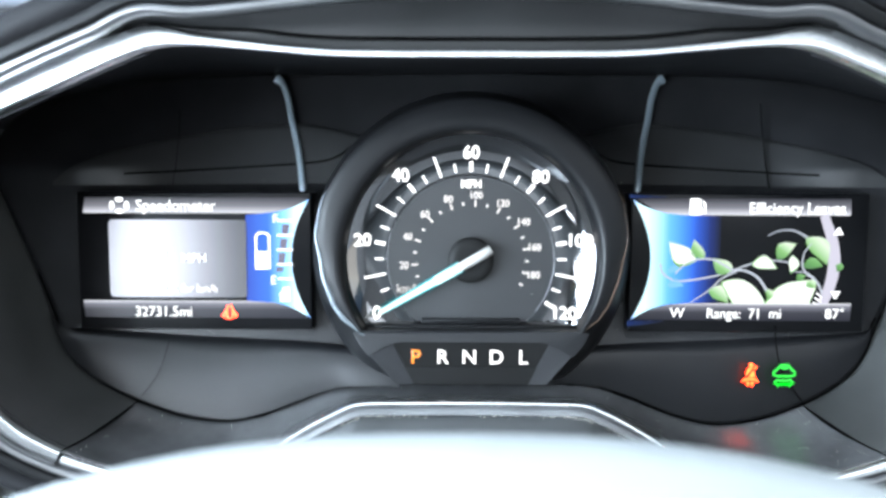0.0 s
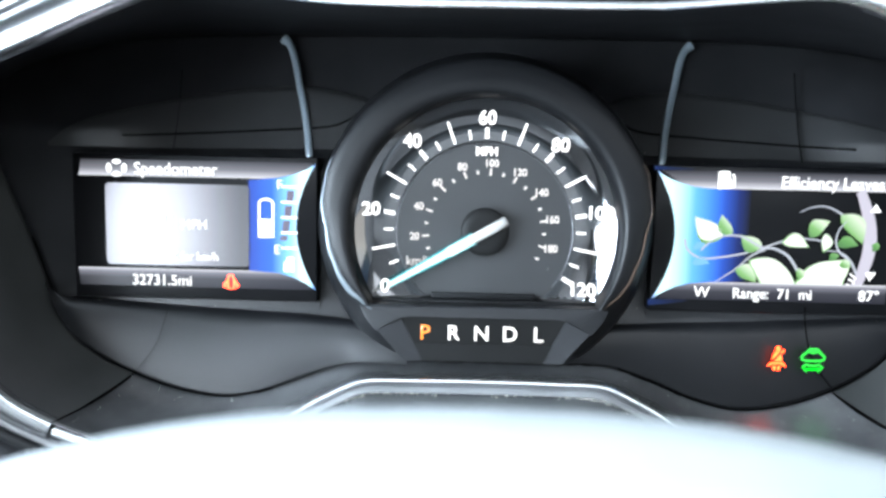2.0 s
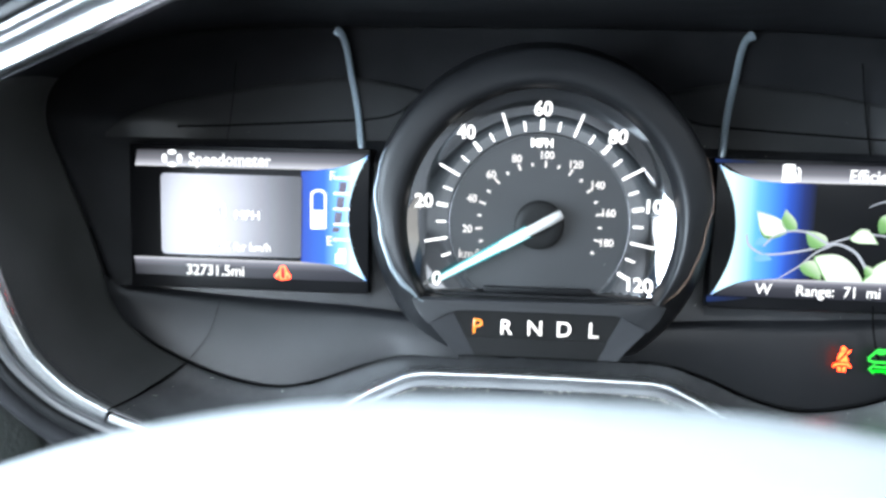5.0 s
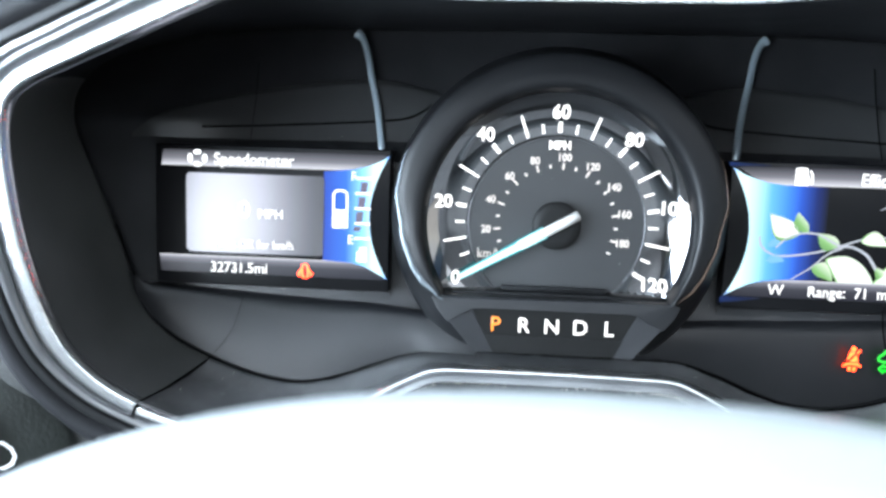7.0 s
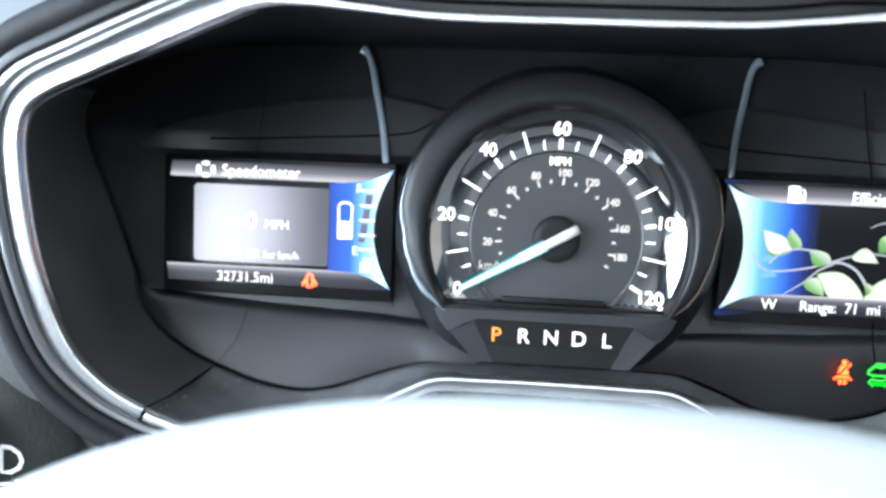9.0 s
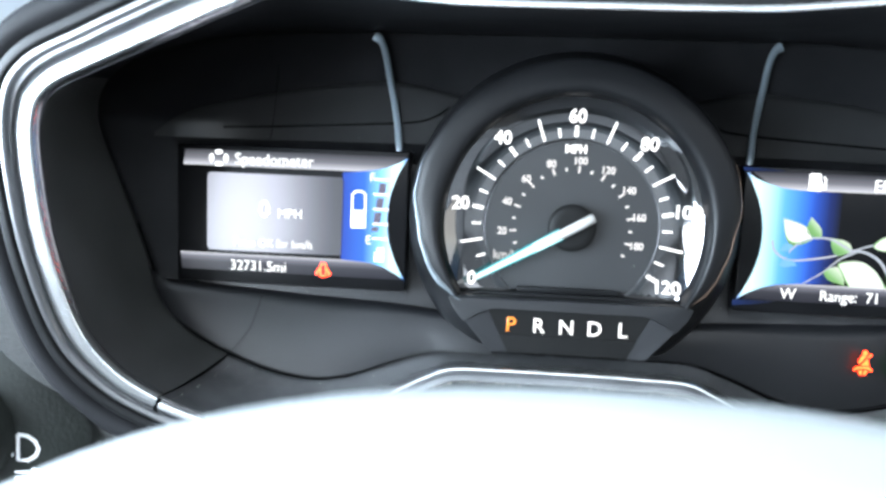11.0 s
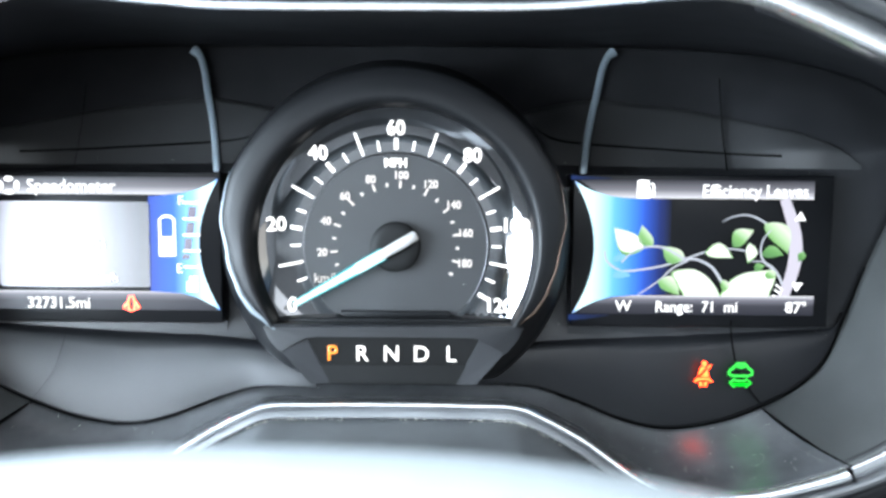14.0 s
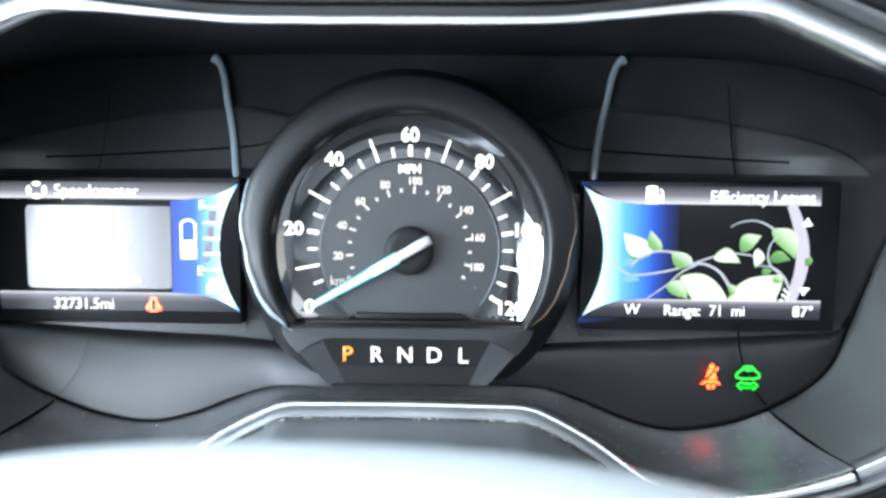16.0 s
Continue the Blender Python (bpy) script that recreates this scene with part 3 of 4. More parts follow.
part("lower_shell", bm, M_COLUMN, column)
# lint along the joint of the cover
rng = random.Random(4)
bm = bmesh.new()
for _ in range(300):
    i = rng.choice(low)
    p = T_RING[i] + outward(T_RING, i) * rng.uniform(.0056, .0068) + Vector((rng.uniform(-.001, .001), rng.uniform(-.0016, 0), 0))
    bmesh.ops.create_icosphere(bm, subdivisions=1, radius=rng.uniform(.00006, .00024), matrix=Matrix.Translation(p) @ Matrix.Diagonal((rng.uniform(1, 3), 1, 1, 1)))
tagged(part("lint", bm, M_DUST), "pale lint along the joint of the column cover", "lint", kind="stuff")

# ---------------------------------------------------------------- speedometer
speedo = thing("speedometer", (0, .012, -.05), "round speedometer with white lit numerals in a dark bezel", "speedometer")
RI, R_DISC = .0540, .0362


def cone(x, z):
    """Depth of the gloss ring, and of the inner disc's rim, at a place on the dial."""
    dr = max(0.0, math.hypot(x, z) - R_DISC)
    u = dr / .0178
    return .004 - dr * (.12 + .26 * u * u)


FOOT = -.0520        # where the bezel ends on the sill


def ring_at(a, r):
    """A place on the bezel at an angle and radius, cut off level below."""
    return Vector((r * math.cos(a), 0, max(.0004 + r * math.sin(a), FOOT)))


def inner_edge(a, r=RI, cut=-.0280):
    c, s = math.cos(a), math.sin(a)
    if r * s < cut:
        r = cut / s
    return Vector((r * c, 0, r * s))


ANG = [2 * math.pi * k / 144 + math.pi / 2 for k in range(144)]
CREASE = [(24, .0676), (12, .0664), (-3, .0628), (-16, .0609), (-23, .0595), (-30, .0577), (-90, .0577)]
R_OUT, LIFT = .0690, .0030


def crease(a):
    """Radius of the crease on the bezel: at its outer edge above, running inwards low on both sides."""
    deg = math.degrees(math.asin(max(-1, min(1, math.sin(a)))))
    if deg >= 24:
        return CREASE[0][1]
    for (d0, r0), (d1, r1) in zip(CREASE, CREASE[1:]):
        if deg >= d1:
            u = (deg - d1) / (d0 - d1)
            return r1 + (r0 - r1) * u * u * (3 - 2 * u)
    return CREASE[-1][1]


def sink(a):
    """0 on most of the bezel, 1 round the gear window, where its face sinks behind the facets."""
    u = min(1, max(0, (-math.degrees(math.asin(math.sin(a))) - 33) / 9))
    return u * u * (3 - 2 * u)


def bezel_ring(share, inset, y, sunk):
    """A line on the bezel: its share of the way from the rim to the crease, then inset by so much."""
    ring = []
    for a in ANG:
        c, o, k = crease(a), R_OUT + LIFT * math.sin(a), sink(a)
        ring.append(ring_at(a, o + (c - o) * share - inset) + Vector((0, y + (sunk - y) * k, 0)))
    return ring


bm = bmesh.new()
rings = [bezel_ring(*f) for f in ((0, 0, .0140, .0140), (0, 0, .0040, .0040), (0, .0003, .0012, .0012), (.2, .0004, -.0018, -.0018), (.6, .0001, -.0058, -.0056), (.92, .0, -.0086, -.0082), (1, .0002, -.0100, -.0094), (1, .0010, -.0108, -.0098))]
for u, y in ((.25, -.0114), (.5, -.0119), (.72, -.0121), (.86, -.0117), (.96, -.0104)):
    rings.append([ring_at(a, (crease(a) - .0010) * (1 - u) + .0538 * u) + Vector((0, y + (-.0098 + .011 * u - y) * sink(a), 0)) for a in ANG])
for r, y in ((.0536, -.0078), (.0534, -.0045), (.0532, -.0010), (.0530, .0060)):
    rings.append([ring_at(a, r) + Vector((0, y + (.006 - y) * sink(a), 0)) for a in ANG])
loft(bm, rings, flip=True)
bmesh.ops.recalc_face_normals(bm, faces=bm.faces[:])
bezel = part("bezel", bm, M_BEZEL, speedo)
# beads added along the crease to stand in for its highlight
for sgn in (1, -1):
    bead = []
    for k in range(31):
        a = radians(26 - 63 * k / 30)
        curl = max(0, k - 22) / 8
        r = crease(a) - .0002 - .0034 * curl ** 2
        bead.append(Vector((sgn * r * math.cos(a), -.0104 - .0012 * curl, .0004 + r * math.sin(a))))
    part("bead", tube(bead, [(.00015 + .0016 * min(1, k / 16, (30 - k) / 7) * (.45 + .55 * k / 30)) * (1 if sgn < 0 else .35) for k in range(31)], 10, .35), M_GLINT if sgn < 0 else M_GLINT_R, bezel, "added bead standing in for the highlight on the bezel crease")

bm = bmesh.new()
rings = []
for r in (.0552, .0535, .0515, .0495, .0475, .0455, .043, .0405, .0385, .0372, R_DISC + .0003):
    rings.append([Vector((v.x, cone(v.x, v.z) if r > .037 else .004, v.z)) for v in (inner_edge(a, r, -.0285) for a in ANG)])
loft(bm, rings)
bmesh.ops.recalc_face_normals(bm, faces=bm.faces[:])
ring = part("dial_ring", bm, M_RINGG, speedo, "gloss smoked ring under the numerals")

# inner disc with a thin bright rim, cut off below
disc_pts = [inner_edge(a, R_DISC, -.0270) for a in ANG]
bm = slab([(v.x, v.z) for v in disc_pts], .0012, .006)
disc = part("dial_face", bm, M_DIAL, speedo, "matt black inner dial", smooth=False)
arc = [Vector((R_DISC * math.cos(a), .0012, R_DISC * math.sin(a))) for a in [radians(218 - 256 * k / 90) for k in range(91)]]
part("dial_rim", tube(arc, .00030, 6), plastic("dark silver rim", (.09, .09, .095), .35, metal=.8, bump=0), disc)
part("ledge", box_bm(-.0215, .0215, -.0012, .004, -.0285, -.0256, .0004), M_BEZEL, speedo)
part("sill", box_bm(-.0465, .0465, -.0052, .004, -.0302, -.0276, .0006), M_BEZEL, speedo)


def on_dial(mph, r):
    a = radians(210 - 2 * mph)
    return r * math.cos(a), r * math.sin(a)


def tick(mph, r0, r1, w, flat_y=None, name="tick", material=None, parent=None):
    a = radians(210 - 2 * mph)
    d, s = Vector((math.cos(a), 0, math.sin(a))), Vector((-math.sin(a), 0, math.cos(a))) * (w / 2)
    bm = bmesh.new()
    fr, bk = [], []
    for q in (d * r0 - s, d * r1 - s * .9, d * r1 + s * .9, d * r0 + s):
        y = cone(q.x, q.z) - .0004 if flat_y is None else flat_y
        fr.append(bm.verts.new((q.x, y, q.z)))
        bk.append(bm.verts.new((q.x, y + .0004, q.z)))
    bm.faces.new(fr)
    for i in range(4):
        j = (i + 1) % 4
        bm.faces.new((fr[j], fr[i], bk[i], bk[j]))
    bmesh.ops.recalc_face_normals(bm, faces=bm.faces[:])
    return part(name, bm, material or G_WHITE, parent or ring, smooth=False)


for mph in range(0, 125, 5):
    if mph % 20 == 0:
        tick(mph, .0380, .0424, .0016)
    elif mph % 10 == 0:
        tick(mph, .0378, .0470, .0010)
    else:
        tick(mph, .0380, .0418, .0009)
for mph in range(0, 140, 20):
    x, z = on_dial(mph, {0: .0472, 20: .0476, 40: .0472, 60: .0460, 100: .0476, 120: .0470}.get(mph, .0464))
    part("numeral", text_bm(str(mph), .0076, x, z, 0, bold=.00016, squeeze=.95, warp=lambda px, pz: cone(px, pz) - .0005), G_WHITE, ring)
part("unit_text", text_bm("MPH", .0047, 0, .0326, .0006, bold=.00016, squeeze=.95), G_WHITE, disc)
part("unit_text", text_bm("km/h", .0056, -.0272, -.0128, .0006, squeeze=.9), G_SOFT, disc)
for kmh in range(10, 200, 10):
    m = kmh / 1.609
    big = kmh % 20 == 0
    tick(m, .0230 if big else .0236, .0259 if big else .0251, .0009 if big else .0010, .0008, "kmh_tick", G_SOFT, disc)
    if big:
        x, z = on_dial(m, .0279 if kmh >= 60 else .0290)
        part("kmh_numeral", text_bm(str(kmh), .0043, x, z, .0007, bold=.00014, squeeze=.92), G_SOFT, disc)

# hub and needle
bm = bmesh.new()
rows = [[Vector((r * math.cos(a), y, r * math.sin(a))) for a in [2 * math.pi * k / 40 for k in range(40)]] for r, y in ((.0098, .0015), (.0098, -.0022), (.0092, -.0030), (.0060, -.0032), (.0008, -.0032))]
loft(bm, rows, flip=True)
bmesh.ops.recalc_face_normals(bm, faces=bm.faces[:])
part("hub", bm, M_HUBM, speedo)
a = radians(210)
d, s = Vector((math.cos(a), 0, math.sin(a))), Vector((-math.sin(a), 0, math.cos(a)))


def needle_bm(stations):
    bm = bmesh.new()
    rows = []
    for r, w, y in stations:
        p = d * r
        rows.append([p - s * w + Vector((0, y + .0010, 0)), p - s * w * .75 + Vector((0, y, 0)), p + Vector((0, y - .0006, 0)), p + s * w * .75 + Vector((0, y, 0)), p + s * w + Vector((0, y + .0010, 0))])
    rr = loft(bm, rows)
    bm.faces.new(rr[0])
    bm.faces.new(rr[-1][::-1])
    bmesh.ops.recalc_face_normals(bm, faces=bm.faces[:])
    return bm


needle = part("needle", needle_bm([(.0050, .0021, -.0056), (.0165, .0020, -.0053), (.0180, .0015, -.0052), (.026, .0013, -.0049), (.0455, .0008, -.0044)]), G_NCORE, speedo, "white lit needle resting at zero")
part("needle_edge", needle_bm([(.0050, .0026, -.0044), (.010, .0025, -.0044), (.026, .0020, -.0040), (.0452, .0013, -.0036)]), G_NEEDLE, needle, "cyan lit edge of the needle")
part("needle_cap", needle_bm([(-.0100, .0017, -.0050), (-.0092, .0021, -.0056), (-.0040, .0022, -.0064), (.0035, .0021, -.0064), (.0075, .0017, -.0056)]), plastic("grey needle tail", (.30, .29, .28), .3, bump=0), needle, "grey needle tail")

# gear window under the dial
gear = thing("gear_indicator", (0, -.004, -.054), "black gear window with lit letters below the dial", "gear indicator")
win = [(-.0345, -.0338), (.0345, -.0338), (.0240, FOOT), (-.0240, FOOT)]
part("window", slab(win, -.0104, .003), M_PIANO, gear, smooth=False)
part("lower_strip", slab([(-.0292, -.0447), (.0292, -.0447), (.0244, FOOT + .0002), (-.0244, FOOT + .0002)], -.0107, .001), M_HUBM, gear, "dull black lower strip", smooth=False)


def plate(corners, back):
    """A solid facet from its front corners, given with their depths, to one depth at its back."""
    bm = bmesh.new()
    fr = [bm.verts.new(c) for c in corners]
    bk = [bm.verts.new((c[0], back, c[2])) for c in corners]
    bm.faces.new(fr)
    bm.faces.new(bk[::-1])
    for i in range(len(fr)):
        j = (i + 1) % len(fr)
        bm.faces.new((fr[j], fr[i], bk[i], bk[j]))
    bmesh.ops.recalc_face_normals(bm, faces=bm.faces[:])
    edges = [e for e in bm.edges if max(v.co.y for v in e.verts) < back - .0005]
    bmesh.ops.bevel(bm, geom=edges, offset=.0003, segments=2, affect="EDGES")
    return bm


for sgn in (1, -1):
    part("facet", plate([(sgn * x, y, z) for x, y, z in ((.0428, -.0116, -.0392), (.0330, -.0107, -.0342), (.0238, -.0107, FOOT), (.0316, -.0116, FOOT))], -.004), M_FOOT, gear, "grey angled facet beside the window", smooth=False)
shelf_half = [(.0462, -.0120, -.0288), (.0496, -.0112, -.0300), (.0476, -.0114, -.0345), (.0430, -.0121, -.0398), (.0380, -.0124, -.0366), (.0332, -.0125, -.0343), (.0290, -.0125, -.0336)]
part("shelf", plate([(-x, y, z) for x, y, z in reversed(shelf_half)] + shelf_half, -.004), M_FACET, gear, "grey shelf between the dial and the window", smooth=False)
for k, ch in enumerate("PRNDL"):
    part("letter", text_bm(ch, .0085, -.0234 + k * .01135, -.0404, -.0108, bold=.00004, squeeze=1.0), G_ORANGE if ch == "P" else G_WHITE, gear, "amber lit letter" if ch == "P" else "")

# silver strips that run from the hood down along both sides of the bezel
for sgn in (1, -1):
    upper = [(.0940, .0842), (.0914, .0822), (.0893, .0785), (.0872, .0725), (.0850, .0640), (.0818, .0530), (.0792, .0420), (.0775, .0320), (.0766, .0240)]
    st = thing("silver_strip", (sgn * .08, .03, .04), "thin silver strip curving down beside the bezel", "trim strip", group="silver strips")
    path = catmull([(sgn * x, y_panel(max(z, .031)) - .0022, z) for x, z in upper], 6, closed=False)
    part("moulding", tube(path, [.0016 + .0008 * max(0, 8 - k) / 8 for k in range(len(path))], 8, .6), M_STRIP, st)

# ---------------------------------------------------------------- screens
Y_S = .0040          # face of the screens


def screen_body(name, sgn, label):
    sc = thing(name, (sgn * .117, .008, -.030), label, "display", group="screens")
    xa, xb = sorted((sgn * .0698, sgn * .1730))
    bm = box_bm(xa, xb, Y_S + .0006, .020, -.0320, .0290, .0008)
    part("glass", bm, M_SCREEN, sc)
    part("lower_ledge", slab([(sgn * .070, -.0318), (sgn * .174, -.0312), (sgn * .173, -.0338), (sgn * .120, -.0365), (sgn * .070, -.0425)], .0104, .006), M_MASK, sc, smooth=False)
    return sc


def curve_edge(sgn, n=14):
    """The bowed inner edge of a screen picture, from top to bottom."""
    return [(sgn * (.0705 + .0082 * (1 - (2 * k / n - 1) ** 2)), .0262 - .0527 * k / n) for k in range(n + 1)]


# right screen
rs = screen_body("efficiency_screen", 1, "lit screen showing green leaves and the range")
top_sweep = [(.0705, .0262), (.0745, .0237), (.0800, .0216), (.0855, .0202), (.0920, .0196)]
bot_sweep = [(.0940, -.0190), (.0860, -.0198), (.0800, -.0214), (.0745, -.0240), (.0705, -.0265)]
edge_r = curve_edge(1)
part("blue_field", slab(top_sweep + [(.1090, .0194), (.1090, -.0188)] + bot_sweep + edge_r[::-1][1:-1], Y_S, .0003), G_BLUE_R, rs, "blue lit field with a white glow", smooth=False)
part("header", slab([(.0725, .0266), (.0780, .0268), (.1648, .0268), (.1648, .0195)] + top_sweep[:1:-1], Y_S + .0001, .0003), G_BAR_T, rs, smooth=False)
part("footer", slab(bot_sweep[:3] + [(.0745, -.0242), (.0725, -.0264), (.1660, -.0266), (.1660, -.0188)], Y_S - .0011, .0003), G_BAR_B, rs, smooth=False)
part("header_text", text_bm("Efficiency Leaves", .0068, .1625, .0225, Y_S - .0003, align="RIGHT", squeeze=.92), G_TEXT, rs)
part("footer_text", text_bm("W", .0062, .0905, -.0233, Y_S - .0014), G_TEXT, rs)
part("footer_text", text_bm("Range:  71  mi", .0062, .1195, -.0235, Y_S - .0014, squeeze=.92), G_TEXT, rs)
part("footer_text", text_bm("87°", .0062, .1590, -.0235, Y_S - .0014), G_TEXT, rs)
# fuel pump symbol
pump = [(.0950, .0196), (.0950, .0262), (.0958, .0268), (.0990, .0268), (.0998, .0262), (.0998, .0236), (.1004, .0236), (.1004, .0212), (.1012, .0212), (.1012, .0240), (.1004, .0254), (.1010, .0258), (.1020, .0244), (.1020, .0204), (.1000, .0204), (.1000, .0196)]
part("pump_symbol", slab(pump, Y_S - .0003, .0002), G_TEXT, rs, smooth=False)


def px(x, y):
    """Place on the right screen from a 1116 x 683 drawing of it."""
    return .0705 + (x - 55) * (.0943 / 965), .0262 - (y - 62) * (.0527 / 530)


def vine(pts, w0, w1, dy, material):
    path = catmull([(*px(*p), 0) for p in pts], 8, closed=False)
    n = len(path)
    part("vine", ribbon([(p.x, p.y) for p in path], [w0 + (w1 - w0) * k / (n - 1) for k in range(n)], Y_S - dy), material, rs, smooth=False)


def leaf(base, tip, fat, material, dy, bend=0.15):
    """A pointed leaf from its stalk to its tip."""
    b, t = Vector(px(*base)), Vector(px(*tip))
    ax = t - b
    nr = Vector((-ax.y, ax.x))
    up, dn = [], []
    for k in range(13):
        u = k / 12
        h = math.sin(math.pi * u ** .8) * fat
        c = b + ax * u + nr * (bend * math.sin(math.pi * u))
        up.append(c + nr * h)
        dn.append(c - nr * h)
    out = up + dn[-2:0:-1]
    if material is G_LEAFW:
        # green edge round a pale leaf
        mid = (b + t) / 2
        part("leaf_edge", slab([(mid.x + (p.x - mid.x) * 1.10 + .0002, mid.y + (p.y - mid.y) * 1.22) for p in out], Y_S - dy + .0002, .0002), G_LEAFL, rs, "green edge of a leaf", smooth=False)
    part("leaf", slab([(p.x, p.y) for p in out], Y_S - dy, .0002), material, rs, smooth=False)


def broad_leaf(outline):
    """A wide leaf cut off by the footer."""
    pts = catmull([(*px(*p), 0) for p in outline], 4)
    mid = sum(pts, Vector()) / len(pts)
    part("leaf_edge", slab([(mid.x + (p.x - mid.x) * 1.09, min(mid.y + (p.y - mid.y) * 1.09, 1)) for p in pts], Y_S - .0006, .0002), G_LEAFL, rs, "green edge of a leaf", smooth=False)
    part("leaf", slab([(p.x, p.y) for p in pts], Y_S - .0008, .0002), G_LEAFW, rs, smooth=False)


vine([(180, 340), (195, 385), (260, 418), (380, 405), (480, 380), (560, 350), (640, 328), (720, 330), (800, 345)], .0009, .0006, .0004, G_VINE)
vine([(250, 385), (290, 345), (350, 322), (420, 325), (500, 365), (560, 372), (620, 405), (665, 470)], .0006, .0012, .0006, G_VINE)
vine([(320, 515), (400, 460), (460, 405), (520, 375)], .0004, .0008, .0005, G_VINE)
vine([(655, 218), (700, 198), (760, 193), (820, 218), (860, 255)], .0003, .0010, .0004, G_VINE)
vine([(850, 250), (820, 290), (812, 340), (830, 380), (880, 420), (905, 470)], .0004, .0010, .0006, G_VINE)
vine([(770, 375), (830, 380), (870, 405), (890, 440)], .0004, .0006, .0005, G_VINE)
leaf((335, 320), (220, 250), .30, G_LEAFW, .0005)
leaf((375, 318), (330, 235), .30, G_LEAFL, .0005)
leaf((505, 365), (415, 318), .34, G_LEAFL, .0005)
leaf((590, 345), (695, 362), .24, G_LEAFW, .0007)
leaf((700, 320), (782, 252), .30, G_LEAFL, .0005)
leaf((765, 310), (760, 378), .30, G_LEAFW, .0007)
leaf((825, 225), (922, 345), .27, G_LEAFL, .0005)
leaf((815, 350), (905, 350), .28, G_LEAFG, .0006)
leaf((400, 455), (488, 515), .32, G_LEAFL, .0005)
broad_leaf([(462, 428), (500, 416), (548, 416), (590, 438), (625, 475), (648, 520), (640, 545), (540, 545), (500, 500), (478, 460)])
broad_leaf([(656, 545), (672, 492), (700, 455), (745, 430), (800, 420), (862, 418), (866, 452), (850, 495), (825, 545)])
leaf((665, 450), (665, 502), .35, G_LEAFL, .0009)
leaf((790, 415), (830, 392), .35, G_LEAFG, .0006)
leaf((830, 430), (878, 440), .40, G_LEAFL, .0009)
leaf((215, 380), (280, 365), .22, G_LEAFB, .0004)
leaf((215, 440), (290, 440), .25, G_LEAFB, .0004)
# blue halo round the screen's inner corners, painted as faintly glowing slips
G_HALO = glow_ramp("painted screen halo", "X", 0.0690, 0.0960, [(0, (0.03, 0.12, 0.60)), (0.3, (0.015, 0.06, 0.30)), (0.7, (0.004, 0.012, 0.05)), (1, (0.0, 0.0, 0.0))], 0.22)
part("painted_halo", slab([(.0690, .0268), (.0850, .0270), (.0850, .0276), (.0690, .0284)], Y_S + .0002, .0003), G_HALO, rs, "faint glowing slip painting the screen's blue halo", smooth=False)
part("painted_halo", slab([(.0690, -.0294), (.0760, -.0288), (.0850, -.0274), (.0850, -.0270), (.0690, -.0270)], Y_S + .0002, .0003), G_HALO, rs, "faint glowing slip painting the screen's blue halo", smooth=False)
# the bowed scale at the right with its arrows
arc = [px(893 + 62 * math.sin(math.pi * (.04 + .92 * k / 20)), 128 + 414 * k / 20) for k in range(21)]
part("scale_arc", ribbon(arc, [.0038 + .0014 * math.sin(math.pi * k / 20) for k in range(21)], Y_S - .0003), G_ARC, rs, smooth=False)
part("scale_leaf", slab([px(962, 345), px(985, 335), px(995, 350), px(988, 368), px(966, 375)], Y_S - .0006, .0002), G_LEAFG, rs, smooth=False)
part("arrow", slab([px(945, 212), px(966, 178), px(988, 212)], Y_S - .0006, .0002), G_TEXT, rs, smooth=False)
part("arrow", slab([px(945, 462), px(988, 462), px(962, 496)], Y_S - .0006, .0002), G_TEXT, rs, smooth=False)
for k in range(3):
    part("scale_mark", ribbon([px(880 - 6 * k, 468 + 22 * k), px(905 - 4 * k, 490 + 16 * k)], .0006, Y_S - .0006), G_TEXT, rs, smooth=False)

# left screen
ls = screen_body("trip_screen", -1, "lit screen showing speed and a fuel bar")
edge_l = [(x, z) for x, z in curve_edge(-1)]
part("blue_field", slab([(-.0985, .0190), (-.0920, .0196), (-.0855, .0203), (-.0800, .0216), (-.0745, .0238)] + edge_l + [(-.0745, -.0240), (-.0800, -.0213), (-.0860, -.0197), (-.0985, -.0190)], Y_S, .0003), G_BLUE_L, ls, "blue lit field with a white glow", smooth=False)
part("header", slab([(-.1690, .0265), (-.0715, .0266), (-.0745, .0240), (-.0800, .0217), (-.0855, .0204), (-.0920, .0197), (-.1700, .0197)], Y_S + .0001, .0003), G_BAR_T, ls, smooth=False)
part("footer", slab([(-.1712, -.0190), (-.0860, -.0190), (-.0800, -.0207), (-.0745, -.0238), (-.0720, -.0266), (-.1705, -.0265)], Y_S + .0001, .0003), G_BAR_B, ls, smooth=False)
part("page", slab([(-.1590, -.0160), (-.1590, .0155), (-.1578, .0168), (-.0990, .0168), (-.0980, .0155), (-.0980, -.0160), (-.0992, -.0174), (-.1578, -.0174)], Y_S, .0003), G_PAGE_SHEEN, ls, "grey page with a window's white sheen painted into its glow", smooth=False)
part("header_text", text_bm("Speedometer", .0068, -.1290, .0228, Y_S - .0003, squeeze=.95), G_TEXT, ls)
part("footer_text", text_bm("32731.5mi", .0064, -.1355, -.0240, Y_S - .0003, squeeze=.95), G_TEXT, ls)
part("page_text", text_bm("0", .0100, -.1330, .0012, Y_S - .0004, bold=.0001), G_TEXT, ls)
part("page_text", text_bm("MPH", .0056, -.1215, -.0002, Y_S - .0004), G_TEXT, ls)
part("page_text", text_bm("Press OK for km/h", .0050, -.1290, -.0136, Y_S - .0004, squeeze=.92), G_TEXT, ls)
